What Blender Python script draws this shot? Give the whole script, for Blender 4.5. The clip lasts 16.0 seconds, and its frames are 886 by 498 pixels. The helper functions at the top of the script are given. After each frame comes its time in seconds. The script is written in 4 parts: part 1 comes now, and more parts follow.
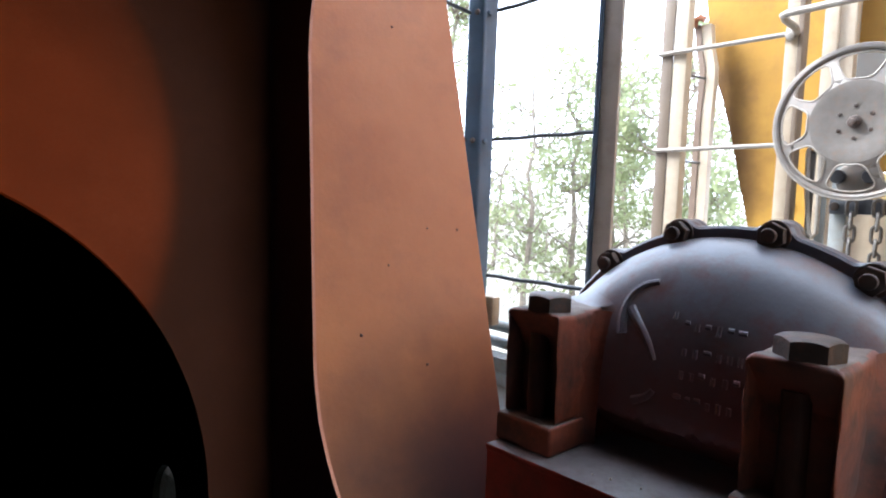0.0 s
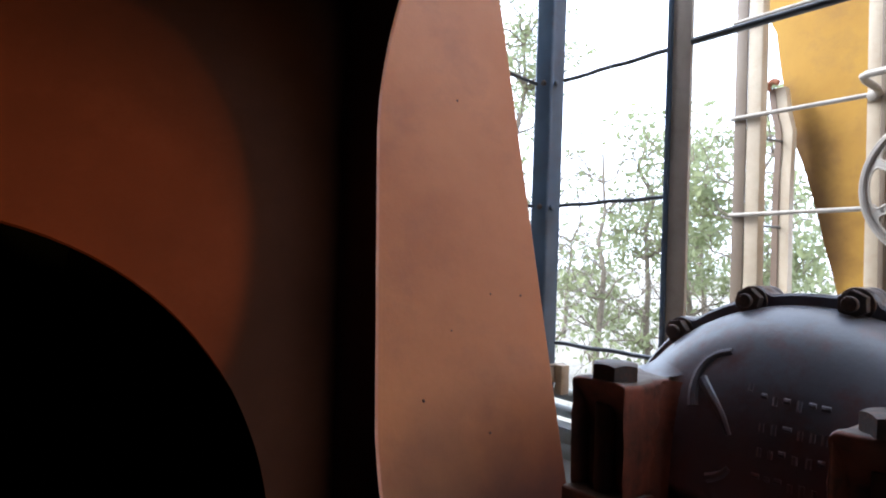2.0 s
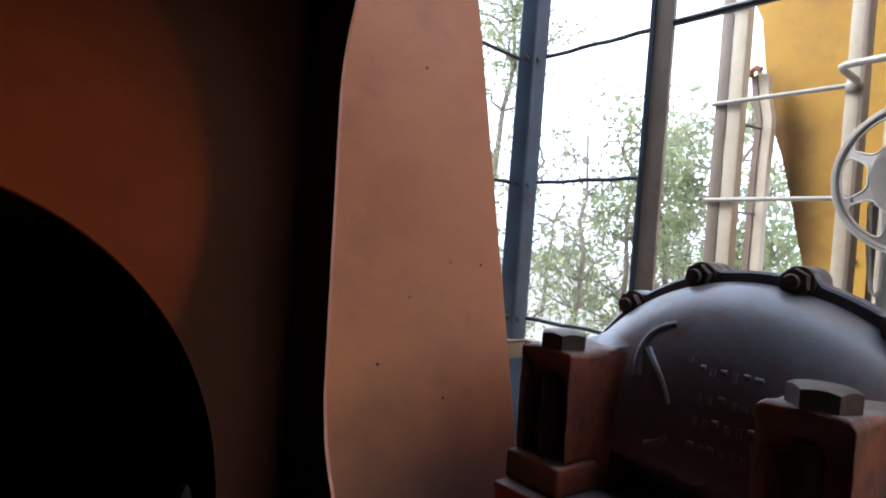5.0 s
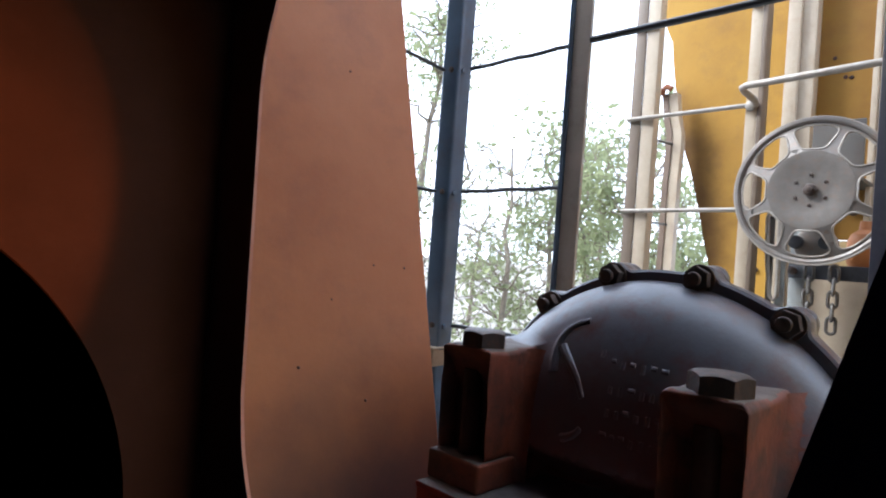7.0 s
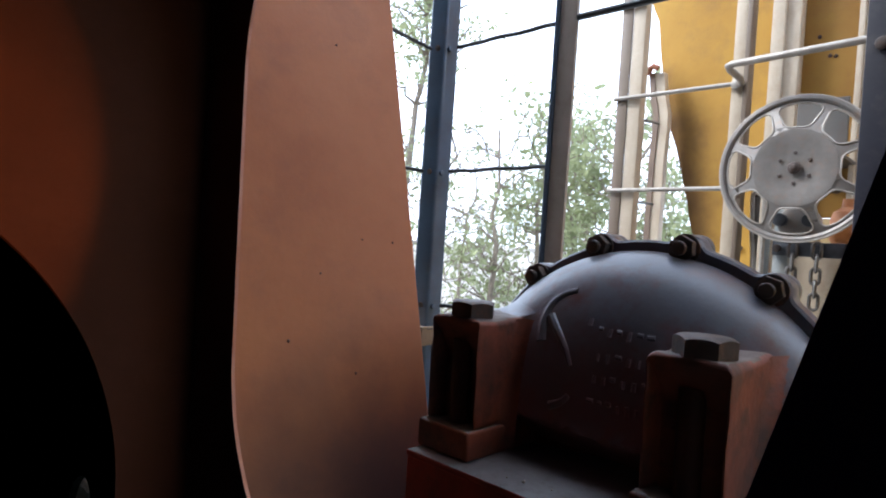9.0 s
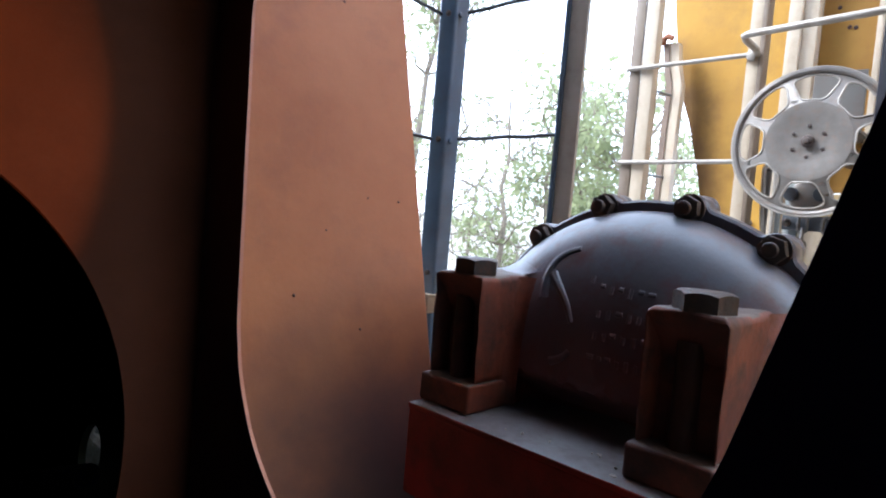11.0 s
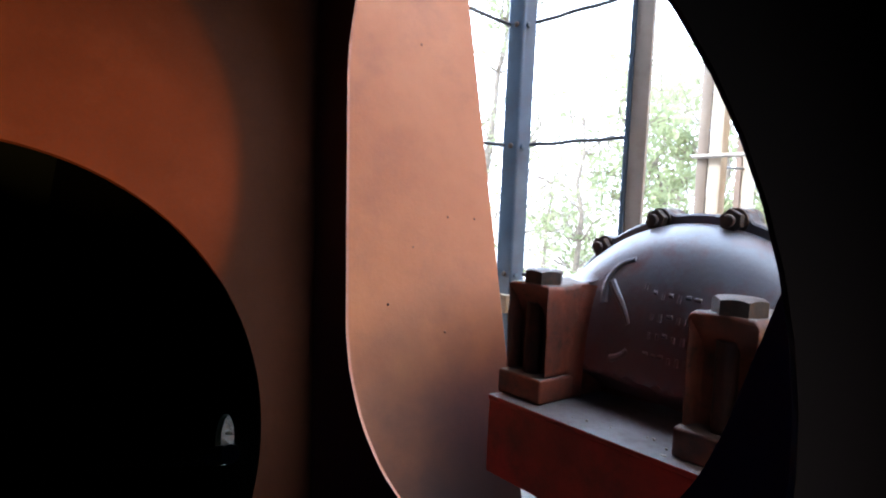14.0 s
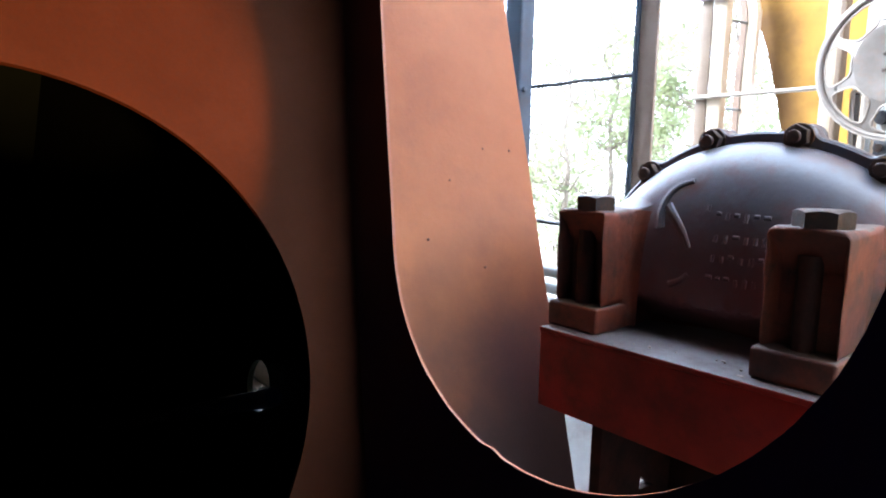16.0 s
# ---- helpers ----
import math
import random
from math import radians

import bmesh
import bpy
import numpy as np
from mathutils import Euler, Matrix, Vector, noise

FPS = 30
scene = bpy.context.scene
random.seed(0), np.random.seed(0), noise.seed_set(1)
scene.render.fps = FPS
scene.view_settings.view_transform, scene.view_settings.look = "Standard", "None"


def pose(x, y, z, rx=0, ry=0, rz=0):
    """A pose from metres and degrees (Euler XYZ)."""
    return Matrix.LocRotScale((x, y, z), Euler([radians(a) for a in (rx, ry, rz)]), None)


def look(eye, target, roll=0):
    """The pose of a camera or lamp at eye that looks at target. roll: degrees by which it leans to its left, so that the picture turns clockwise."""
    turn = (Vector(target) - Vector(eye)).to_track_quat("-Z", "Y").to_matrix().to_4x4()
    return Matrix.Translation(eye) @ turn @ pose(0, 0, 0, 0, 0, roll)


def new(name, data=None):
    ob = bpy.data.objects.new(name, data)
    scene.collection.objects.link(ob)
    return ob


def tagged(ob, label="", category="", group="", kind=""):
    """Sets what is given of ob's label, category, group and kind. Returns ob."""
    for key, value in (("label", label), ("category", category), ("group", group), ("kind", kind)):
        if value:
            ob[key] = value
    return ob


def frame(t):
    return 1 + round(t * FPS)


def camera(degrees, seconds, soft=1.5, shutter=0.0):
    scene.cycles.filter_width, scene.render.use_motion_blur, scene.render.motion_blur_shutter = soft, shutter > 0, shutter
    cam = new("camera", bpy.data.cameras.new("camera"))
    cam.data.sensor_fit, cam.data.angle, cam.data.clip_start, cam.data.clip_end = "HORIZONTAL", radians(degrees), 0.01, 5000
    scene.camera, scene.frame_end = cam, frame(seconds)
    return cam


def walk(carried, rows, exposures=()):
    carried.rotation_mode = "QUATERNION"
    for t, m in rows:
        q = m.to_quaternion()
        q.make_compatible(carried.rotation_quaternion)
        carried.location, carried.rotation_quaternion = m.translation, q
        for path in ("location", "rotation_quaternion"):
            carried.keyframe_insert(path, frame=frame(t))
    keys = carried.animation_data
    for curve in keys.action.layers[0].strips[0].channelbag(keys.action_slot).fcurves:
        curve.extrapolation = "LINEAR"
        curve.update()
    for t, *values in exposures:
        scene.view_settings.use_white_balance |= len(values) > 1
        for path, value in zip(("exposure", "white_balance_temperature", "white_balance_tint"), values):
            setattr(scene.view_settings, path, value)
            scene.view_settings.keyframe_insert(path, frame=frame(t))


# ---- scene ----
# Frame: x along the girder, y across it towards the trees, z up; the eye starts at the origin.
cam = camera(71.23, 16.0, soft=2.0)
PATH = [
    (0.0, pose(0.0001, 0.0001, 0.0001, 85.58, -2.14, 46.80)),
    (0.5, pose(0.0011, -0.0014, 0.0009, 86.28, -2.22, 49.16)),
    (1.0, pose(0.0042, -0.0002, 0.0003, 88.65, -1.14, 52.41)),
    (1.5, pose(0.0062, -0.0003, 0.0017, 90.30, -0.88, 54.07)),
    (2.0, pose(0.0062, 0.0004, 0.0004, 91.42, -2.19, 53.20)),
    (2.5, pose(0.0074, 0.0068, -0.0022, 90.23, -3.71, 52.38)),
    (3.0, pose(0.0122, 0.0131, -0.0036, 88.88, -4.10, 52.57)),
    (5.5, pose(0.0184, 0.0115, -0.0049, 89.62, -4.63, 50.66)),
    (6.0, pose(0.0204, 0.0126, -0.0057, 90.33, -4.26, 48.38)),
    (6.5, pose(0.0220, 0.0122, -0.0080, 90.76, -4.40, 46.44)),
    (7.0, pose(0.0220, 0.0125, -0.0106, 90.80, -4.34, 44.83)),
    (7.5, pose(0.0217, 0.0122, -0.0124, 90.52, -4.50, 44.20)),
    (8.0, pose(0.0220, 0.0120, -0.0131, 90.52, -4.36, 43.76)),
    (8.5, pose(0.0224, 0.0114, -0.0153, 89.97, -4.04, 43.73)),
    (11.0, pose(0.0269, 0.0120, -0.0269, 86.74, -4.82, 44.50)),
    (11.5, pose(0.0274, 0.0112, -0.0295, 86.15, -4.82, 45.29)),
    (12.0, pose(0.0284, 0.0107, -0.0269, 86.74, -4.57, 45.40)),
    (12.5, pose(0.0319, 0.0100, -0.0237, 87.43, -5.29, 45.84)),
    (13.0, pose(0.0441, 0.0014, -0.0157, 86.43, -5.56, 44.95)),
    (13.5, pose(0.0625, -0.0117, -0.0097, 88.41, -5.14, 47.94)),
    (14.0, pose(0.0726, -0.0296, -0.0114, 86.09, -2.60, 51.53)),
    (14.5, pose(0.0865, -0.0387, -0.0091, 86.55, -0.26, 51.82)),
    (15.0, pose(0.0603, -0.0457, -0.0246, 86.15, -1.79, 48.41)),
    (15.5, pose(0.0402, -0.0535, -0.0381, 84.81, -1.36, 48.28)),
    (16.0, pose(0.0323, -0.0511, -0.0322, 82.11, -1.06, 49.88)),
]
walk(cam, PATH, exposures=[(0.0, 2.00, 5580, 10), (1.0, 1.58, 5580, 10), (3.0, 1.38, 5580, 10), (5.5, 1.22, 5580, 10), (6.5, 1.34, 5580, 10), (7.0, 1.22, 5580, 10), (8.0, 1.04, 5580, 10), (11.0, 1.68, 5350, 10), (12.5, 1.95, 5350, 10), (13.0, 1.90, 5350, 10), (13.5, 2.05, 5350, 10), (14.0, 2.45, 5350, 10), (16.0, 2.75, 5350, 10)])

# ---- sky and sun ----
world = bpy.data.worlds.new("sky")
scene.world = world
world.use_nodes = True
wn = world.node_tree.nodes
sky = wn.new("ShaderNodeTexSky")
sky.sky_type, sky.sun_disc = "NISHITA", False
sky.sun_elevation, sky.sun_rotation = radians(44), radians(-124)
sky.air_density, sky.dust_density = 1.0, 4.0
veil = wn.new("ShaderNodeMix")   # bright cloud over most of the sky
veil.data_type = "RGBA"
veil.inputs["Factor"].default_value = 0.7
veil.inputs["B"].default_value = (12.5, 13.1, 14.0, 1)
world.node_tree.links.new(sky.outputs[0], veil.inputs["A"])
world.node_tree.links.new(veil.outputs["Result"], wn["Background"].inputs[0])
wn["Background"].inputs[1].default_value = 0.15
sun = new("sun", bpy.data.lights.new("sun", "SUN"))
sun.data.energy, sun.data.angle, sun.data.color = 1.8, radians(12), (1.0, 0.94, 0.84)
sun.matrix_world = look((-6.0, -4.0, 7.0), (0, 0, 0))

# orange lamp added in an unseen hole of the leg's far side plate, behind the eye, for the bright patch on wall_left
LAMP_HOLE = (-0.206, -0.330)   # y and z of that hole
glim = new("daylight_in_hole", bpy.data.lights.new("daylight_in_hole", "AREA"))
glim.data.shape, glim.data.size, glim.data.size_y = "ELLIPSE", 0.06, 0.14
glim.data.energy, glim.data.color, glim.data.spread = 1.36, (1.0, 0.36, 0.075), radians(60)
glim.matrix_world = look((1.745, LAMP_HOLE[0], LAMP_HOLE[1]), (-0.0434, -0.0182, -0.049))


# ---- materials ----
def mat(name, c1, c2, rough=0.5, metal=0.0, scale=8.0, bump=0.1, fine=120.0, dirt=None, dirt_amount=0.45, spec=0.5):
    """Two-scale painted or bare surface: broad colour drift, fine grain, stains of a third colour."""
    m = bpy.data.materials.new(name)
    m.use_nodes = True
    nt = m.node_tree
    N, L = nt.nodes, nt.links
    b = N["Principled BSDF"]
    co = N.new("ShaderNodeTexCoord")
    n1 = N.new("ShaderNodeTexNoise")
    n1.inputs["Scale"].default_value, n1.inputs["Detail"].default_value, n1.inputs["Roughness"].default_value = scale, 6, 0.62
    n2 = N.new("ShaderNodeTexNoise")
    n2.inputs["Scale"].default_value, n2.inputs["Detail"].default_value = fine, 4
    for n in (n1, n2):
        L.new(co.outputs["Object"], n.inputs["Vector"])
    mix = N.new("ShaderNodeMix")
    mix.data_type = "RGBA"
    mix.inputs["A"].default_value, mix.inputs["B"].default_value = (*c1, 1), (*c2, 1)
    ramp = N.new("ShaderNodeMapRange")
    ramp.inputs["From Min"].default_value, ramp.inputs["From Max"].default_value = 0.35, 0.68
    L.new(n1.outputs["Fac"], ramp.inputs["Value"])
    L.new(ramp.outputs[0], mix.inputs["Factor"])
    last = mix.outputs["Result"]
    if dirt:
        n3 = N.new("ShaderNodeTexNoise")
        n3.inputs["Scale"].default_value, n3.inputs["Detail"].default_value, n3.inputs["Roughness"].default_value = scale * 2.7, 9, 0.7
        L.new(co.outputs["Object"], n3.inputs["Vector"])
        r3 = N.new("ShaderNodeMapRange")
        r3.inputs["From Min"].default_value, r3.inputs["From Max"].default_value = 0.5, 0.72
        r3.inputs["To Max"].default_value = dirt_amount
        L.new(n3.outputs["Fac"], r3.inputs["Value"])
        m3 = N.new("ShaderNodeMix")
        m3.data_type = "RGBA"
        m3.inputs["B"].default_value = (*dirt, 1)
        L.new(last, m3.inputs["A"])
        L.new(r3.outputs[0], m3.inputs["Factor"])
        last = m3.outputs["Result"]
    L.new(last, b.inputs["Base Color"])
    rr = N.new("ShaderNodeMapRange")
    rr.inputs["To Min"].default_value, rr.inputs["To Max"].default_value = max(0.05, rough - 0.12), min(1, rough + 0.12)
    L.new(n1.outputs["Fac"], rr.inputs["Value"])
    L.new(rr.outputs[0], b.inputs["Roughness"])
    b.inputs["Metallic"].default_value = metal
    b.inputs["Specular IOR Level"].default_value = spec
    add = N.new("ShaderNodeMath")
    add.operation = "MULTIPLY_ADD"
    add.inputs[1].default_value = 0.35
    L.new(n2.outputs["Fac"], add.inputs[0])
    L.new(n1.outputs["Fac"], add.inputs[2])
    bp = N.new("ShaderNodeBump")
    bp.inputs["Strength"].default_value, bp.inputs["Distance"].default_value = bump, 0.004
    L.new(add.outputs[0], bp.inputs["Height"])
    L.new(bp.outputs[0], b.inputs["Normal"])
    return m


M_PLATE = mat("orange_oxide_paint", (0.53, 0.197, 0.071), (0.42, 0.140, 0.051), 0.5, 0, 7, 0.07, 260, (0.28, 0.10, 0.055), 0.4, 0.3)


def darken_round(m, centre, size, colour, amount, rag=1.6, lo=0.05, hi=1.15):
    """Mixes a darker colour in round a place, with a ragged outline of its own."""
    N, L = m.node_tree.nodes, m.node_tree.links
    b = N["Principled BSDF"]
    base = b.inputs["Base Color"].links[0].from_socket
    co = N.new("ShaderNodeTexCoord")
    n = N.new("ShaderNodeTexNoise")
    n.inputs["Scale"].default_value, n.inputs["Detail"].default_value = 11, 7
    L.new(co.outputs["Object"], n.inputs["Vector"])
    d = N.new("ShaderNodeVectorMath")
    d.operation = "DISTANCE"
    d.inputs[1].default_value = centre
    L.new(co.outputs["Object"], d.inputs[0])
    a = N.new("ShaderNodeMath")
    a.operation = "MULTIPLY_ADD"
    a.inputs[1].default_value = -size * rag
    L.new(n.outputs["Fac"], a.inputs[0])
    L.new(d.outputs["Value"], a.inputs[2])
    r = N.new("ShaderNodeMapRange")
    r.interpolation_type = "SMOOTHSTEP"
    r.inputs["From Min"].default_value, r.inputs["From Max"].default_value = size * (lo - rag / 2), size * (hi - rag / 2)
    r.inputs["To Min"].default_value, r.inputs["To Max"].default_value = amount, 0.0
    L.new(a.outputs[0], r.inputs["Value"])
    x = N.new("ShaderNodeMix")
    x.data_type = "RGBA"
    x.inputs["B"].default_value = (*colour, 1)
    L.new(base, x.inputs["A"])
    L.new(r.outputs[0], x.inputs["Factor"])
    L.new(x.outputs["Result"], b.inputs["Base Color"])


# darker grey low on the tapering plate, towards its free edge
darken_round(M_PLATE, (-0.245, 0.305, -0.235), 0.19, (0.050, 0.046, 0.052), 0.90, 1.0, 0.20, 1.15)
# soft diagonal shade low on the gusset, painted as brown into its colour
M_GUSSET = mat("shade_painted_ochre", (0.43, 0.245, 0.040), (0.36, 0.195, 0.034), 0.62, 0, 4, 0.06, 120, (0.24, 0.13, 0.045), 0.5, 0.2)
darken_round(M_GUSSET, (-1.25, 2.08, 0.15), 0.54, (0.060, 0.026, 0.006), 0.93, 0.22, 0.76, 1.16)
# red oxide darkened further: part of the leg's inner shade sits in this colour
M_INNER = mat("darkened_oxide_primer", (0.092, 0.033, 0.016), (0.070, 0.026, 0.013), 0.82, 0, 9, 0.06, 220, (0.13, 0.055, 0.03), 0.2, 0.08)
M_RED = mat("red_paint", (0.46, 0.026, 0.015), (0.20, 0.017, 0.012), 0.5, 0, 17, 0.12, 160, (0.08, 0.025, 0.018), 0.6)
M_DUSTY = mat("dusty_steel_top", (0.24, 0.23, 0.23), (0.17, 0.15, 0.15), 0.6, 0, 22, 0.15, 200, (0.09, 0.05, 0.04), 0.5)
M_CAST = mat("dark_cast_iron", (0.142, 0.148, 0.176), (0.105, 0.100, 0.114), 0.34, 0, 16, 0.10, 260, (0.13, 0.04, 0.026), 0.7)
M_BOSS = mat("rusty_red_casting", (0.29, 0.075, 0.037), (0.070, 0.038, 0.032), 0.55, 0, 24, 0.22, 240, (0.040, 0.031, 0.028), 0.8)
M_DUSTPAINT = mat("dusty_casting", (0.20, 0.165, 0.14), (0.12, 0.085, 0.07), 0.7, 0, 30, 0.2, 240, (0.08, 0.05, 0.04), 0.6)
# shade of post and recessed studs put into the colour; also chipped spots
M_PIT = mat("shade_and_chip_steel", (0.075, 0.026, 0.018), (0.025, 0.015, 0.013), 0.6, 0, 60, 0.2, 400, None, 0, 0.3)
M_BOLT = mat("grimy_bolt_steel", (0.075, 0.055, 0.045), (0.045, 0.034, 0.029), 0.6, 0.1, 60, 0.2, 400, (0.19, 0.075, 0.038), 0.6)
M_BLUE = mat("blue_grey_paint", (0.115, 0.160, 0.225), (0.088, 0.122, 0.172), 0.18, 0, 10, 0.08, 150, (0.12, 0.09, 0.07), 0.3)
# near plate's unlit darkness and bluish haze put into a near-black colour
M_NAVY = mat("unlit_blue_black", (0.0015, 0.0055, 0.030), (0.002, 0.006, 0.026), 0.85, 0, 10, 0.08, 150, None, 0, 0.04)
# blue-grey made darker: the upright's shade is put into its colour
M_POSTBLUE = mat("shade_dark_slate", (0.019, 0.019, 0.031), (0.014, 0.014, 0.023), 0.5, 0, 10, 0.08, 150, (0.10, 0.08, 0.07), 0.3)
# cell walls near black: the unlit cell's darkness is put into their colour
M_CELL = mat("near_black_cell", (0.0035, 0.010, 0.009), (0.003, 0.008, 0.007), 0.8, 0, 9, 0.1, 150, None, 0, 0.1)
M_DULL = mat("dull_grey_paint", (0.13, 0.12, 0.105), (0.10, 0.09, 0.08), 0.6, 0, 6, 0.08, 180, (0.14, 0.09, 0.06), 0.4)
# dull grey-brown for the front plate's inner face
M_FRONT = mat("front_inner_primer", (0.17, 0.115, 0.125), (0.13, 0.09, 0.10), 0.75, 0, 7, 0.08, 200)
M_TAUPE = mat("taupe_paint", (0.18, 0.135, 0.092), (0.14, 0.10, 0.07), 0.5, 0, 9, 0.08, 150, (0.18, 0.11, 0.07), 0.4)
M_POST = mat("grey_taupe_paint", (0.47, 0.41, 0.35), (0.38, 0.33, 0.275), 0.5, 0, 9, 0.08, 150, (0.2, 0.13, 0.09), 0.35)
M_BEIGE = mat("weathered_beige_paint", (0.40, 0.30, 0.20), (0.30, 0.21, 0.14), 0.55, 0, 11, 0.1, 150, (0.24, 0.14, 0.08), 0.5)
M_CREAM = mat("cream_paint", (0.50, 0.42, 0.31), (0.41, 0.33, 0.235), 0.5, 0, 9, 0.08, 150, (0.36, 0.24, 0.14), 0.4)
M_YELLOW = mat("ochre_yellow_paint", (0.43, 0.245, 0.040), (0.36, 0.195, 0.034), 0.62, 0, 4, 0.06, 120, (0.24, 0.13, 0.045), 0.5, 0.2)
# browner copy of the yellow: recess shade between the stiffeners put into colour
M_OCHRE = mat("recess_shaded_ochre", (0.31, 0.170, 0.036), (0.24, 0.120, 0.028), 0.62, 0, 4, 0.06, 120, (0.20, 0.10, 0.04), 0.4, 0.2)
M_ROD = mat("galvanised_rod", (0.35, 0.32, 0.28), (0.27, 0.24, 0.205), 0.45, 0.2, 40, 0.1, 300, (0.28, 0.19, 0.13), 0.4)
M_DARKROD = mat("dark_rod", (0.07, 0.075, 0.085), (0.05, 0.05, 0.055), 0.4, 0.3, 40, 0.1, 300)
M_WHEEL = mat("weathered_cast_wheel", (0.25, 0.23, 0.21), (0.18, 0.160, 0.142), 0.45, 0.3, 18, 0.12, 260, (0.30, 0.17, 0.10), 0.4)
M_CHAIN = mat("chain_steel", (0.17, 0.155, 0.14), (0.10, 0.09, 0.08), 0.45, 0.6, 60, 0.1, 400)
M_GREY = mat("grey_green_paint", (0.30, 0.32, 0.31), (0.24, 0.25, 0.24), 0.5, 0, 14, 0.1, 200, (0.2, 0.13, 0.08), 0.4)
M_GRAVEL = mat("pale_ballast", (0.26, 0.24, 0.20), (0.17, 0.15, 0.12), 0.95, 0, 14, 0.8, 60, (0.45, 0.43, 0.40), 0.8)
M_CONC = mat("pale_concrete", (0.42, 0.43, 0.42), (0.33, 0.33, 0.32), 0.85, 0, 7, 0.3, 90, (0.2, 0.19, 0.17), 0.6)
M_BARK = mat("bark", (0.20, 0.16, 0.12), (0.12, 0.10, 0.075), 0.9, 0, 20, 0.6, 90)


def leaf_mat():
    m = bpy.data.materials.new("leaf")
    m.use_nodes = True
    N, L = m.node_tree.nodes, m.node_tree.links
    b = N["Principled BSDF"]
    g = N.new("ShaderNodeNewGeometry")
    r = N.new("ShaderNodeValToRGB")
    r.color_ramp.elements[0].color, r.color_ramp.elements[1].color = (0.06, 0.08, 0.03, 1), (0.23, 0.25, 0.12, 1)
    L.new(g.outputs["Random Per Island"], r.inputs[0])
    L.new(r.outputs[0], b.inputs["Base Color"])
    b.inputs["Roughness"].default_value = 0.5
    t = N.new("ShaderNodeBsdfTranslucent")
    t.inputs[0].default_value = (0.40, 0.43, 0.23, 1)
    x = N.new("ShaderNodeMixShader")
    x.inputs[0].default_value = 0.45
    L.new(b.outputs[0], x.inputs[1])
    L.new(t.outputs[0], x.inputs[2])
    L.new(x.outputs[0], N["Material Output"].inputs[0])
    return m


M_LEAF = leaf_mat()


def worn_low(m, colour, z0, z1, amount):
    """Old red paint that shows through towards the foot of a casting, with a ragged edge."""
    N, L = m.node_tree.nodes, m.node_tree.links
    b = N["Principled BSDF"]
    src = b.inputs["Base Color"].links[0].from_socket
    co, sep, nz = N.new("ShaderNodeTexCoord"), N.new("ShaderNodeSeparateXYZ"), N.new("ShaderNodeTexNoise")
    nz.inputs["Scale"].default_value, nz.inputs["Detail"].default_value, nz.inputs["Roughness"].default_value = 38, 7, 0.68
    L.new(co.outputs["Object"], sep.inputs[0])
    L.new(co.outputs["Object"], nz.inputs["Vector"])
    wob = N.new("ShaderNodeMath")
    wob.operation = "MULTIPLY_ADD"
    wob.inputs[1].default_value = 0.09
    L.new(nz.outputs["Fac"], wob.inputs[0])
    L.new(sep.outputs["Z"], wob.inputs[2])
    mr = N.new("ShaderNodeMapRange")
    mr.inputs["From Min"].default_value, mr.inputs["From Max"].default_value = z0 + 0.045, z1 + 0.045
    mr.inputs["To Min"].default_value, mr.inputs["To Max"].default_value = amount, 0.0
    L.new(wob.outputs[0], mr.inputs["Value"])
    mx = N.new("ShaderNodeMix")
    mx.data_type = "RGBA"
    mx.inputs["B"].default_value = (*colour, 1)
    L.new(src, mx.inputs["A"])
    L.new(mr.outputs[0], mx.inputs["Factor"])
    L.new(mx.outputs["Result"], b.inputs["Base Color"])


worn_low(M_CAST, (0.24, 0.055, 0.035), 0.012, 0.085, 0.75)


# ---- mesh helpers ----
def link(name, bm, material, parent=None, smooth=False):
    bmesh.ops.remove_doubles(bm, verts=bm.verts, dist=1e-6)
    bmesh.ops.recalc_face_normals(bm, faces=bm.faces)
    me = bpy.data.meshes.new(name)
    bm.to_mesh(me)
    bm.free()
    me.materials.append(material)
    if smooth:
        me.polygons.foreach_set("use_smooth", [True] * len(me.polygons))
        me.set_sharp_from_angle(angle=radians(35))
    ob = new(name, me)
    if parent:
        ob.parent = parent
    return ob


def part(name, bm, material, parent, label="", smooth=True):
    return tagged(link(name, bm, material, parent, smooth), label)


def box(bm, x0, x1, y0, y1, z0, z1, bevel=0.0, seg=2):
    t = bmesh.new()
    v = bmesh.ops.create_cube(t, size=1)["verts"]
    for p in v:
        p.co = Vector((x0 + (p.co.x + 0.5) * (x1 - x0), y0 + (p.co.y + 0.5) * (y1 - y0), z0 + (p.co.z + 0.5) * (z1 - z0)))
    if bevel:
        bmesh.ops.bevel(t, geom=t.edges[:], offset=bevel, segments=seg, affect="EDGES", profile=0.5)
    join(bm, t)
    return bm


def join(bm, t, m=None):
    if m is not None:
        bmesh.ops.transform(t, matrix=m, verts=t.verts)
    me = bpy.data.meshes.new("tmp")
    t.to_mesh(me)
    t.free()
    bm.from_mesh(me)
    bpy.data.meshes.remove(me)


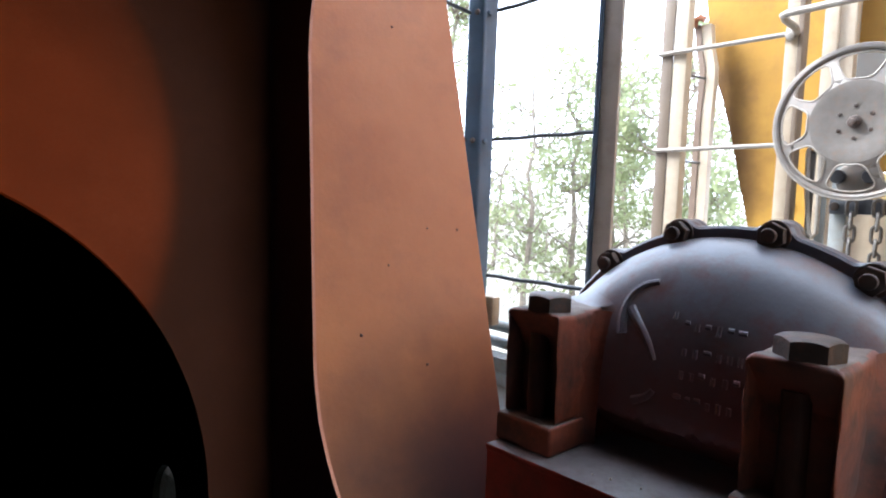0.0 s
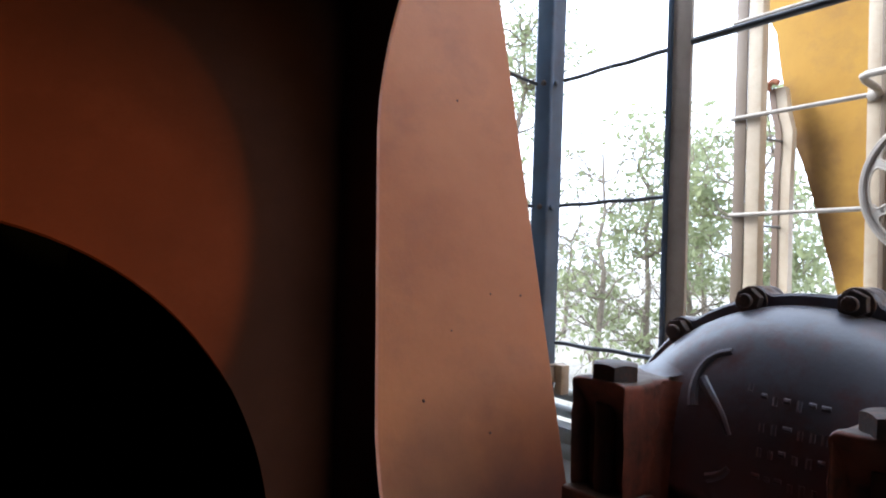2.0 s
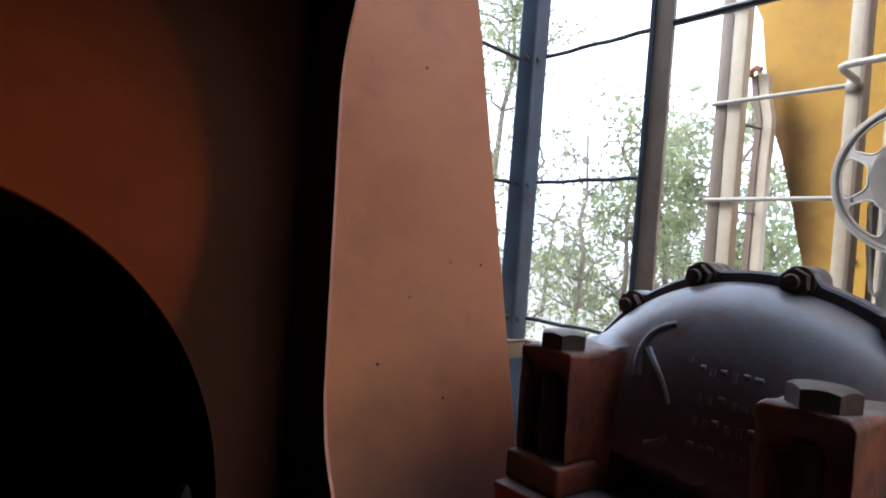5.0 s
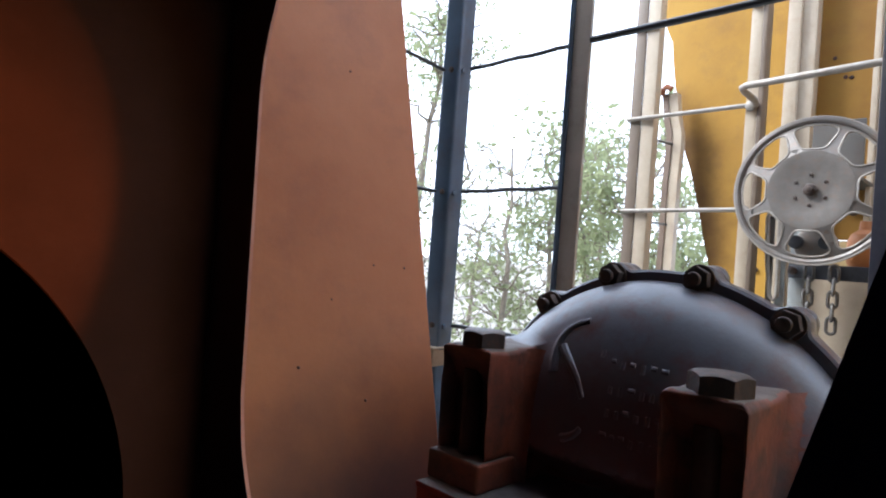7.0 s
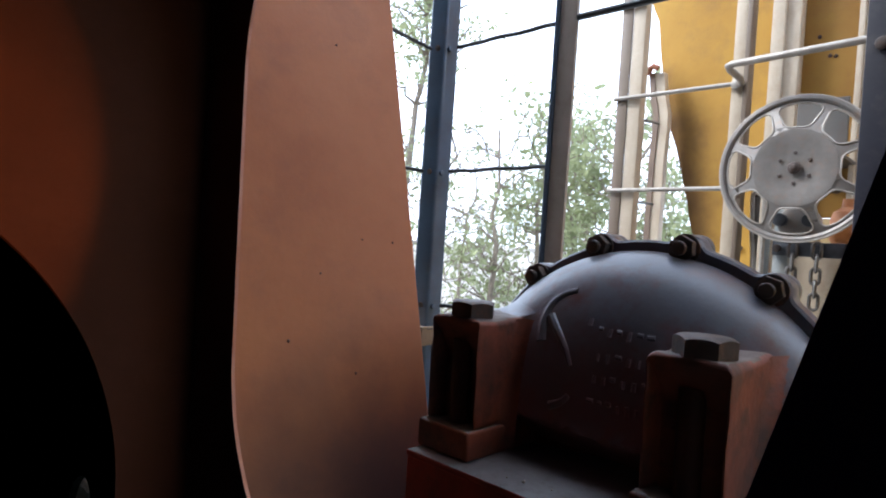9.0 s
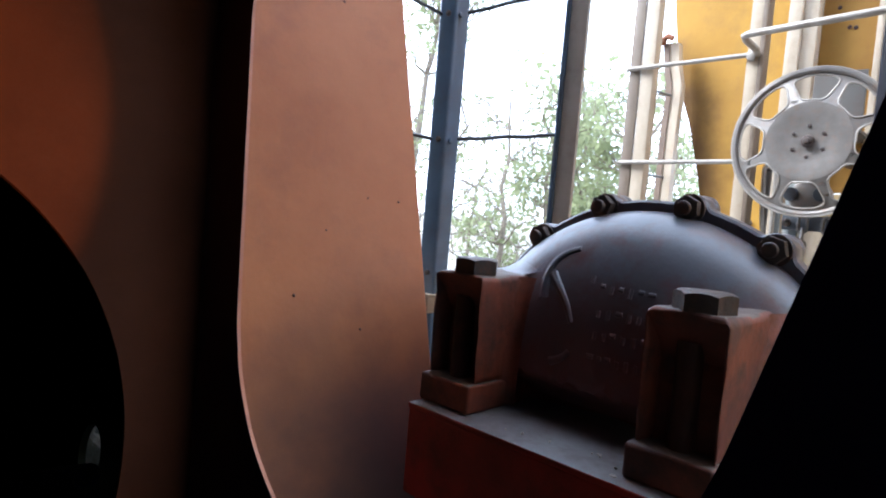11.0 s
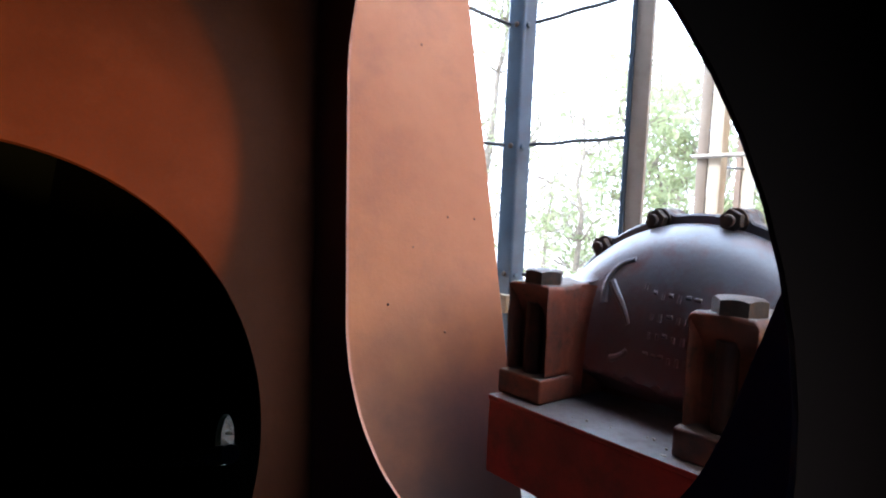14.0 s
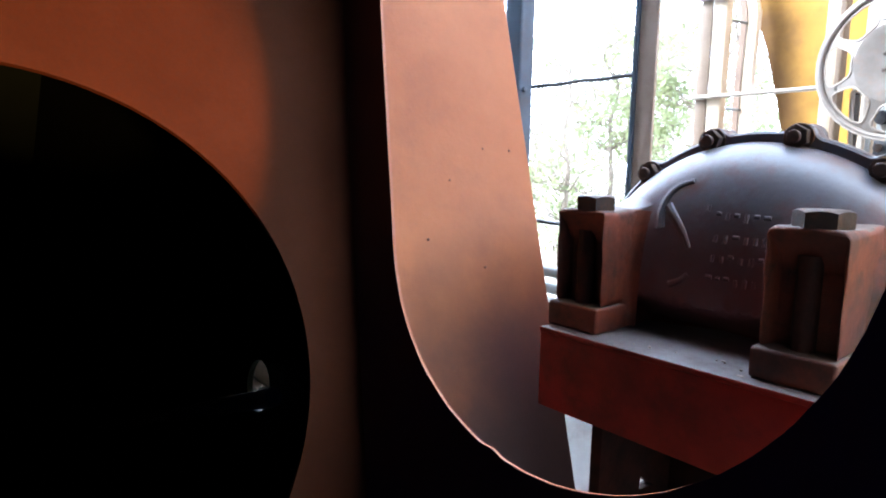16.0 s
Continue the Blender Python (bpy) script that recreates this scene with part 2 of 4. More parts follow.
def tube(bm, pts, r, seg=10, closed=False, r1=None):
    pts = [Vector(p) for p in pts]
    n = len(pts)
    rings = []
    ref = None
    for i, p in enumerate(pts):
        a = pts[(i - 1) % n] if (closed or i) else p
        b = pts[(i + 1) % n] if (closed or i < n - 1) else p
        d = (b - a).normalized()
        if ref is None:
            ref = d.orthogonal().normalized()
        ref = (ref - d * ref.dot(d)).normalized()
        q = d.cross(ref)
        rad = r if r1 is None else r + (r1 - r) * i / max(1, n - 1)
        rings.append([bm.verts.new(p + rad * (math.cos(2 * math.pi * k / seg) * ref + math.sin(2 * math.pi * k / seg) * q)) for k in range(seg)])
    for i in range(n if closed else n - 1):
        A, Bq = rings[i], rings[(i + 1) % n]
        for k in range(seg):
            bm.faces.new((A[k], A[(k + 1) % seg], Bq[(k + 1) % seg], Bq[k]))
    if not closed:
        bm.faces.new(rings[0][::-1])
        bm.faces.new(rings[-1])
    return bm


def disc(bm, c, axis, r, h, seg=24, bevel=0.0):
    """A short cylinder from c along axis."""
    t = bmesh.new()
    bmesh.ops.create_cone(t, cap_ends=True, segments=seg, radius1=r, radius2=r, depth=h)
    if bevel:
        bmesh.ops.bevel(t, geom=[e for e in t.edges if abs(e.verts[0].co.z - e.verts[1].co.z) < 1e-6], offset=bevel, segments=2, affect="EDGES", profile=0.5)
    q = Vector(axis).to_track_quat("Z", "Y").to_matrix().to_4x4()
    join(bm, t, Matrix.Translation(Vector(c) + Vector(axis).normalized() * h / 2) @ q)
    return bm


def ring_plate(bm, hole, rim, thick, place):
    """A plate between two star-shaped outlines with as many points each; place maps (u, v, w) to the world."""
    n = len(hole)
    layers = []
    for w in (0.0, thick):
        layers.append([[bm.verts.new(place(p[0], p[1], w)) for p in loop] for loop in (hole, rim)])
    for i in range(n):
        j = (i + 1) % n
        f, b = layers
        bm.faces.new((f[0][i], f[0][j], f[1][j], f[1][i]))
        bm.faces.new((b[0][j], b[0][i], b[1][i], b[1][j]))
        bm.faces.new((f[0][j], f[0][i], b[0][i], b[0][j]))
        bm.faces.new((f[1][i], f[1][j], b[1][j], b[1][i]))
    return bm


def cast_to_polygon(c, ang, poly):
    """From c in direction ang to a convex polygon's edge."""
    d = Vector((math.cos(ang), math.sin(ang)))
    best = None
    for k in range(len(poly)):
        a, b = Vector(poly[k]), Vector(poly[(k + 1) % len(poly)])
        e = b - a
        den = d.x * e.y - d.y * e.x
        if abs(den) < 1e-12:
            continue
        s = ((a.x - c[0]) * e.y - (a.y - c[1]) * e.x) / den
        t = ((a.x - c[0]) * d.y - (a.y - c[1]) * d.x) / den
        if s > 0 and -1e-5 <= t <= 1 + 1e-5 and (best is None or s < best):
            best = s
    return (c[0] + d.x * best, c[1] + d.y * best)


def angles_for(c, poly, n):
    """Even angles plus those of the polygon's corners, so that the corners stay sharp."""
    a = [2 * math.pi * k / n for k in range(n)] + [math.atan2(p[1] - c[1], p[0] - c[0]) % (2 * math.pi) for p in poly]
    return sorted(set(round(x, 9) for x in a))


def empty(name, at, label, category, group=""):
    e = new(name)
    e.location = at
    e.empty_display_size = 0.05
    tagged(e, label, category, group)
    return e


# ---- the hollow leg that the eye looks out of ----
LEAN_L, TURN_L = radians(-18.9), radians(-82.2)
NL = Vector((math.sin(TURN_L) * math.cos(LEAN_L), math.cos(TURN_L) * math.cos(LEAN_L), math.sin(LEAN_L)))
UL = Vector((math.cos(TURN_L), -math.sin(TURN_L), 0))
WL = UL.cross(NL)
WL = WL if WL.z > 0 else -WL
OFF_L = 0.359


def on_left(u, v, w):
    return UL * u + WL * v + NL * (OFF_L + w)


def left_uv(p):
    p = Vector(p)
    return (p.dot(UL), p.dot(WL))


# side plate with its round lightening hole; its free edge tapers outside the leg
edge_top, edge_low = Vector(left_uv((-0.4085, 0.3685, 0.219))), Vector(left_uv((-0.2403, 0.3208, -0.286)))
slope = (edge_low - edge_top) / (edge_low.y - edge_top.y)
def seam(v):
    """u on the side plate where the front plate meets it, at height v."""
    p, d = on_left(0, v, 0), UL
    return (0.1854 - p.dot(NF)) / d.dot(NF)


LEAN_F = radians(-8.33)
NF = Vector((0, math.cos(LEAN_F), math.sin(LEAN_F)))
poly = [(-0.90, -1.02), (seam(-1.02) + 0.0025, -1.02), (seam(1.56) + 0.0025, 1.56), (-0.90, 1.56)]
C0, R0 = (-0.092, -0.0345), 0.179
angs = angles_for(C0, poly, 96)
bm = ring_plate(bmesh.new(), [(C0[0] + R0 * math.cos(a), C0[1] + R0 * math.sin(a)) for a in angs], [cast_to_polygon(C0, a, poly) for a in angs], 0.004, on_left)
wall_left = tagged(link("wall_left", bm, M_INNER), "darkened red oxide steel side plate with a round hole", "steel plate", kind="structure")
# its outer run, painted orange, with the tapering free edge
poly = [(seam(-1.2) + 0.0025, -1.2), tuple(edge_top + slope * (-1.2 - edge_top.y)), tuple(edge_top + slope * (1.6 - edge_top.y)), (seam(1.6) + 0.0025, 1.6)]
bm = bmesh.new()
lo, hi = [bm.verts.new(on_left(u, v, 0)) for u, v in poly], [bm.verts.new(on_left(u, v, 0.010)) for u, v in poly]
for k in range(4):
    j = (k + 1) % 4
    bm.faces.new((lo[k], lo[j], hi[j], hi[k]))
bm.faces.new(lo)
bm.faces.new(hi[::-1])
bmesh.ops.bevel(bm, geom=[e for e in bm.edges if e.calc_length() > 1], offset=0.0015, segments=2, affect="EDGES", profile=0.5)
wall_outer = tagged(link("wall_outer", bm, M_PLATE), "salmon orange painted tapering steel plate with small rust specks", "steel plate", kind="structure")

# rust specks and paint drips on it
bm = bmesh.new()
rnd = random.Random(9)
spots = [(-0.3874, 0.303, 0.1328, 0.0011), (-0.3315, 0.2627, -0.045, 0.0008), (-0.3064, 0.2791, -0.1111, 0.0011), (-0.3206, 0.2334, -0.0881, 0.0012), (-0.3311, 0.3265, -0.0209, 0.001), (-0.335, 0.30, -0.02, 0.0008)]
for x, y, z, r in spots:
    u, v = left_uv((x, y, z))
    t = bmesh.new()
    bmesh.ops.create_uvsphere(t, u_segments=8, v_segments=5, radius=r)
    join(bm, t, Matrix.Translation(on_left(u, v, 0.0)))
tagged(link("rust_specks", bm, mat("rust_speck", (0.10, 0.045, 0.03), (0.22, 0.12, 0.08), 0.8), wall_outer, True), kind="stuff")

# front plate with the egg-shaped hole
UF, WF = Vector((1, 0, 0)), Vector((0, -math.sin(LEAN_F), math.cos(LEAN_F)))


def on_front(u, v, w):
    return UF * u + WF * v + NF * (0.1854 + w)


EGG_C, EGG_B, EGG_R, EGG_K, EGG_ROLL = (-0.1582, 0.0691), 0.0891, 0.1336, 0.0472, radians(1.87)


def egg(n):
    """Two arcs of radius R and R + K joined by their tangents, as points by angle round the middle."""
    pts = []
    sn = EGG_K / (2 * EGG_B)
    arc = [(EGG_R * math.sin(s), -EGG_B - EGG_R * math.cos(s)) for s in np.linspace(0, math.pi / 2 - math.asin(sn), n)]
    arc += [((EGG_R + EGG_K) * math.sin(s), EGG_B - (EGG_R + EGG_K) * math.cos(s)) for s in np.linspace(math.pi / 2 - math.asin(sn), math.pi, n)]
    arc += [(-x, y) for x, y in arc[-2:0:-1]]
    # flame-cut edge: a little uneven, with a step low on one side
    arc = [(x * (1 + 0.004 * noise.noise(Vector((x * 60, y * 60, 0)))), y + (0.0003 * noise.noise(Vector((x * 120, 3, 0))) + 0.0014 * math.exp(-((x + 0.026) / 0.005) ** 2)) * (y < -0.15)) for x, y in arc]
    c, s = math.cos(EGG_ROLL), math.sin(EGG_ROLL)
    return [(EGG_C[0] + c * x - s * y, EGG_C[1] + s * x + c * y) for x, y in arc]


def left_at(p):
    """x of the side plate's inner face at a given y and z."""
    return (OFF_L - NL.y * p[0] - NL.z * p[1]) / NL.x


def front_x(v):
    q = on_front(0, v, 0)
    return left_at((q.y, q.z))


# the front plate runs on unseen, wide and high, to block sky
fpoly = [(front_x(-1.1) + 0.001, -1.1), (1.75, -1.1), (1.75, 1.6), (front_x(1.6) + 0.001, 1.6)]
outline = egg(110)
bm = ring_plate(bmesh.new(), outline, [cast_to_polygon(EGG_C, math.atan2(p[1] - EGG_C[1], p[0] - EGG_C[0]), fpoly) for p in outline], 0.0020, on_front)
wall_front = tagged(link("wall_front", bm, M_FRONT), "orange oxide painted steel plate with an egg-shaped hand hole", "steel plate", kind="structure")

# cut edge painted paler for the sky light it catches
wall_front.data.materials.append(mat("edge_glint_paint", (0.50, 0.20, 0.11), (0.40, 0.135, 0.06), 0.5, 0, 30, 0.1, 200))   # the cut edge; dull grey on the outer face
wall_front.data.materials.append(M_DULL)
for q in wall_front.data.polygons:
    if abs(q.normal.dot(NF)) < 0.7:
        q.material_index = 1
    elif q.normal.dot(NF) > 0.7:
        q.material_index = 2

# near plate, whose round hole the eye looks through
TURN_N = 46.6
near = pose(-0.0434, -0.0182, -0.049, 0, 0, TURN_N)


def on_near(u, v, w):
    return near @ Vector((u, w, v))


npoly = [(-0.50, -1.0), (0.068, -1.0), (0.583, 1.55), (-0.50, 1.55)]
angs = angles_for((0, 0), npoly, 72)
bm = ring_plate(bmesh.new(), [(0.117 * math.cos(a), 0.117 * math.sin(a)) for a in angs], [cast_to_polygon((0, 0), a, npoly) for a in angs], 0.002, on_near)
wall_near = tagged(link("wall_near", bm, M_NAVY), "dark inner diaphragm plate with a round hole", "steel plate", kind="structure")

# unseen plates added to close the leg behind and beside the eye and shut light out
bm = box(bmesh.new(), -1.9, 1.8, -0.95, -0.93, -1.25, 1.6)
tagged(link("wall_back", bm, M_INNER), "unseen oxide painted back plate that keeps the leg dark", "steel plate", kind="structure")
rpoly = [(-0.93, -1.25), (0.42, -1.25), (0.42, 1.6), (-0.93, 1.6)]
angs = angles_for(LAMP_HOLE, rpoly, 32)
bm = ring_plate(bmesh.new(), [(LAMP_HOLE[0] + 0.08 * math.cos(a), LAMP_HOLE[1] + 0.08 * math.sin(a)) for a in angs], [cast_to_polygon(LAMP_HOLE, a, rpoly) for a in angs], 0.02, lambda u, v, w: Vector((1.752 + w, u, v)))
tagged(link("wall_right", bm, M_INNER), "unseen oxide painted side plate with the small hole that holds the lamp", "steel plate", kind="structure")
# unseen baffle added behind the eye; its round hole keeps the lamp off the near plate
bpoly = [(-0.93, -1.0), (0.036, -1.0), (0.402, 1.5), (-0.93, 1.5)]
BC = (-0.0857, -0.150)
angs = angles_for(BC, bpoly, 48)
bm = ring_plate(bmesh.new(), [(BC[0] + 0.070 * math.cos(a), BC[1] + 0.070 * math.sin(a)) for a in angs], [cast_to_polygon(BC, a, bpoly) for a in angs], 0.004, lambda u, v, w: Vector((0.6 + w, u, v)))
tagged(link("wall_baffle", bm, M_INNER), "added unseen plate whose round hole trims the lamp's beam", "steel plate", kind="structure")
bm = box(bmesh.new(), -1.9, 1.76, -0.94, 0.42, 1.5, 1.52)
tagged(link("ceiling", bm, M_INNER), "unseen oxide painted cover plate that keeps the leg dark", "steel plate", kind="structure")
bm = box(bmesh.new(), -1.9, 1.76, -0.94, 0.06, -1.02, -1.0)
tagged(link("floor", bm, M_INNER), "unseen oxide painted bottom plate that keeps the leg dark", "steel plate", kind="structure")

# unseen walls added to block sky on the right and frame its light
bm = box(bmesh.new(), 1.15, 1.18, 0.45, 1.05, -1.25, 2.8)
tagged(link("wall_tall", bm, M_YELLOW), "unseen tall ochre yellow wall that blocks sky beyond the girder", "wall", kind="structure")
bm = box(bmesh.new(), 1.15, 1.18, 1.051, 2.07, -1.25, 0.60)
tagged(link("wall_side", bm, M_YELLOW), "unseen low ochre yellow wall that blocks sky beyond the girder", "wall", kind="structure")

# dark cell on the far side of the side plate; its front plate has a small hole to the open
SC = (-0.449, -0.196)
cpoly = [(-1.9, -1.1), (front_x(-1.1) - 0.0055, -1.1), (front_x(1.6) - 0.0055, 1.6), (-1.9, 1.6)]
angs = angles_for(SC, cpoly, 40)
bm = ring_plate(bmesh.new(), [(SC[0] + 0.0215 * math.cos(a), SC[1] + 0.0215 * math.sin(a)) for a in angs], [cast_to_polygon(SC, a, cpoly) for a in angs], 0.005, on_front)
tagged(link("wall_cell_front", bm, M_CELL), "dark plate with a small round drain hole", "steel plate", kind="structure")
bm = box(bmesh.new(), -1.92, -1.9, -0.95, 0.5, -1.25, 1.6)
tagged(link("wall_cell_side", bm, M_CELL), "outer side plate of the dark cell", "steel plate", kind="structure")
bm = tube(bmesh.new(), [(-1.60, 0.130, -0.678), (-0.365, 0.130, -0.1990)], 0.007, 12)
tagged(link("tie_rod", bm, M_ROD, smooth=True), "grey steel tie rod across the dark cell", "rod")

# ---- ground ----
bm = bmesh.new()
n = 60
grid = [[bm.verts.new(((i / n - 0.5) * 2 * 14, (j / n - 0.5) * 2 * 14, -1.25 + 0.03 * noise.noise(Vector((i * 0.9, j * 0.9, 0))))) for j in range(n + 1)] for i in range(n + 1)]
for i in range(n):
    for j in range(n):
        bm.faces.new((grid[i][j], grid[i + 1][j], grid[i + 1][j + 1], grid[i][j + 1]))
far = [bm.verts.new((x, y, -1.27)) for x, y in ((-900, -900), (900, -900), (900, 900), (-900, 900))]
bm.faces.new(far)
tagged(link("ground", bm, M_GRAVEL, smooth=True), "pale stony ground", "ground", kind="structure")

bm = box(bmesh.new(), -1.5, 0.7, 0.55, 1.9, -1.30, -1.21, 0.01)
tagged(link("concrete_pad", bm, M_CONC), "pale concrete pad under the girder", "pad", kind="structure")

# made-up upstand; its front stands in for the shaded concrete floor
bm = box(bmesh.new(), -1.20, 0.10, 0.60, 1.0, -1.21, -0.33, 0.012)
for q in bm.verts:   # battered front
    q.co.y += 0.42 * (q.co.z + 1.21) / 0.88 * (q.co.y < 0.8)
tagged(link("concrete_upstand", bm, M_CONC), "pale gritty concrete standing in for the shaded floor behind the girder", "kerb", kind="structure")

# ---- girder and its post ----
GX0, GX1, GY0, GY1, GT, GB = -0.2375, 0.45, 0.2647, 0.46, -0.1405, -0.196
girder = empty("girder", (0.1, 0.36, GB), "red painted steel girder with a dusty grey top flange", "girder")


def g(bm):
    bmesh.ops.translate(bm, verts=bm.verts, vec=(-0.1, -0.36, -GB))
    return bm


part("top_flange", g(box(bmesh.new(), GX0, GX1, GY0, GY1, GT - 0.004, GT, 0.0012)), M_RED, girder, "red top flange with grey dust on it")
flange_top = girder.children[0]
flange_top.data.materials.append(M_DUSTY)
for q in flange_top.data.polygons:
    if q.normal.z > 0.6:
        q.material_index = 1
part("web", g(box(bmesh.new(), GX0 + 0.0005, GX1, GY0 + 0.0008, GY0 + 0.0108, GB, GT - 0.004, 0.001)), M_RED, girder)
part("back_web", g(box(bmesh.new(), GX0 + 0.0005, GX1, GY1 - 0.0108, GY1 - 0.0008, GB, GT - 0.004, 0.001)), M_RED, girder)
part("end_plate", g(box(bmesh.new(), GX0 + 0.0005, GX0 + 0.0085, GY0 + 0.0108, GY1 - 0.0108, GB, GT - 0.004, 0.001)), M_RED, girder)
NOTCH = [(0.3349, -0.2661), (0.3557, -0.2692), (0.3367, -0.2562)]
mid = (sum(q[0] for q in NOTCH) / 3, sum(q[1] for q in NOTCH) / 3)
rim = [(0.285, -1.25), (0.42, -1.25), (0.42, GB), (0.285, GB)]
angs = sorted(set(angles_for(mid, rim, 12) + angles_for(mid, NOTCH, 12)))
bm = ring_plate(bmesh.new(), [cast_to_polygon(mid, a, NOTCH) for a in angs], [cast_to_polygon(mid, a, rim) for a in angs], 0.008, lambda u, v, w: Vector((-0.205 + w, u, v)))
box(bm, -0.1965, 0.30, 0.375, 0.385, -1.25, GB, 0.001)
tagged(link("support_post", bm, M_PIT, smooth=True), "red steel post, its shade in the colour, with a small notch under the girder", "post")

# ---- bearing housing ----
BX, BY, BZ = -0.1505, 0.30, GT
bearing = empty("bearing_housing", (BX, BY, BZ), "dark cast iron bearing housing bolted on the girder", "bearing")


def b(bm):
    bmesh.ops.translate(bm, verts=bm.verts, vec=(-BX, -BY, -BZ))
    return bm


FX, FZ, FY, FR = -0.1455, -0.1355, 0.3706, 0.1275   # flange circle
# domed cover: a squashed half ellipsoid swelling towards the eye
bm = bmesh.new()
RR, DD, PP, NS, NR = 0.121, 0.0625, 3.0, 96, 36
rows = []
for i in range(NR + 1):
    s = i / NR
    r = RR * math.sin(s * math.pi / 2) ** 0.92
    d = DD * max(0.0, 1 - (r / RR) ** PP) ** 0.5
    rows.append([bm.verts.new((FX + r * math.sin(a), FY - d, max(GT + 0.0005, FZ + r * math.cos(a)))) for a in np.linspace(-1.66, 1.66, NS)] if i else [bm.verts.new((FX, FY - DD, FZ))])
for q in bm.verts:   # the foot of the cover is undercut above the girder
    if q.co.z < GT + 0.024:
        q.co.y += min(0.03, (GT + 0.024 - q.co.z) * 1.6)
for k in range(NS - 1):
    bm.faces.new((rows[0][0], rows[1][k], rows[1][k + 1]))
for i in range(1, NR):
    for k in range(NS - 1):
        bm.faces.new((rows[i][k], rows[i + 1][k], rows[i + 1][k + 1], rows[i][k + 1]))
dome = part("cover", b(bm), M_CAST, bearing, "domed dark cast iron cover")


def on_dome(x, z, lift=0.0):
    r = math.hypot(x - FX, z - FZ)
    return Vector((x - BX, FY - DD * max(0.0, 1 - (r / RR) ** PP) ** 0.5 - lift - BY, z - BZ))


# raised casting marks: a hooked line and rows of worn, unreadable letters
def smooth_line(keys, n):
    keys = [Vector(k) for k in keys]
    out = []
    for i in range(len(keys) - 1):
        p0, p1, p2, p3 = keys[max(i - 1, 0)], keys[i], keys[i + 1], keys[min(i + 2, len(keys) - 1)]
        for k in range(n):
            t = k / n
            out.append(0.5 * (2 * p1 + (p2 - p0) * t + (2 * p0 - 5 * p1 + 4 * p2 - p3) * t * t + (3 * p1 - p0 - 3 * p2 + p3) * t ** 3))
    return out + [keys[-1]]


for keys, r0, r1 in ((((-0.1671, -0.041), (-0.1744, -0.0434), (-0.1799, -0.0475), (-0.1831, -0.0531), (-0.1841, -0.0591), (-0.1837, -0.0656), (-0.1823, -0.0718)), 0.0022, 0.0042),
                     (((-0.1801, -0.0573), (-0.1719, -0.0651), (-0.1649, -0.0728), (-0.1598, -0.0818)), 0.0036, 0.0020),
                     (((-0.1699, -0.1057), (-0.1649, -0.1036), (-0.1608, -0.1007), (-0.1584, -0.0975)), 0.0030, 0.0018)):
    line = smooth_line(keys, 6)
    part("raised_line", tube(bmesh.new(), [on_dome(q.x, q.y, -0.45 * (r0 + (r1 - r0) * k / len(line))) for k, q in enumerate(line)], r0, 10, r1=r1), M_CAST, dome)
rnd = random.Random(4)
LETTERS = ((-0.1535, -0.1500, -0.0565, -0.0562), (-0.1460, -0.1120, -0.0608, -0.0618), (-0.1455, -0.1150, -0.0742, -0.0740), (-0.1455, -0.1150, -0.0860, -0.0856), (-0.1465, -0.1150, -0.0990, -0.0985))
for x0, x1, z0, z1 in LETTERS:
    x = x0
    while x < x1 - 0.001:
        z = z0 + (z1 - z0) * (x - x0) / (x1 - x0)
        w, h = rnd.uniform(0.0026, 0.0040), rnd.uniform(0.0018, 0.0026)
        sink = -rnd.uniform(0.0002, 0.0008)
        up = rnd.random() < 0.55   # worn strokes: an upright or a lying bar
        ends = ((x + w / 2, z - h), (x + w / 2, z + h)) if up else ((x, z + h * 0.7), (x + w, z + h * 0.7))
        mid = ((ends[0][0] + ends[1][0]) / 2, (ends[0][1] + ends[1][1]) / 2)
        part("raised_bar", tube(bmesh.new(), [on_dome(*ends[0], sink), on_dome(*mid, sink), on_dome(*ends[1], sink)], 0.0015, 8), M_CAST, dome)
        x += w + 0.0022

# flange with scalloped bolt bosses
BOLT_A = [radians(x) for x in (-62, -38, -14.5, 10.5, 34, 58)]
bm = bmesh.new()
prof = []
for a in np.linspace(-1.62, 1.62, 240):
    swell = max(math.exp(-((a - q) * FR / 0.0085) ** 4) for q in BOLT_A)
    prof.append((a, FR + 0.0065 * swell))
ys = (FY - 0.003, FY - 0.0015, FY + 0.010, FY + 0.012)
loops = []
for y, dr in zip(ys, (-0.0015, 0, 0, -0.0015)):
    loops.append([bm.verts.new((FX + (r + dr) * math.sin(a), y, FZ + (r + dr) * math.cos(a))) for a, r in prof])
inner = [[bm.verts.new((FX + 0.100 * math.sin(a), y, FZ + 0.100 * math.cos(a))) for a, r in prof] for y in (ys[0], ys[-1])]
chain = [inner[0]] + loops + [inner[1]]
for A, C in zip(chain, chain[1:]):
    for k in range(len(A) - 1):
        bm.faces.new((A[k], A[k + 1], C[k + 1], C[k]))
part("flange", b(bm), M_CAST, bearing, "scalloped flange")


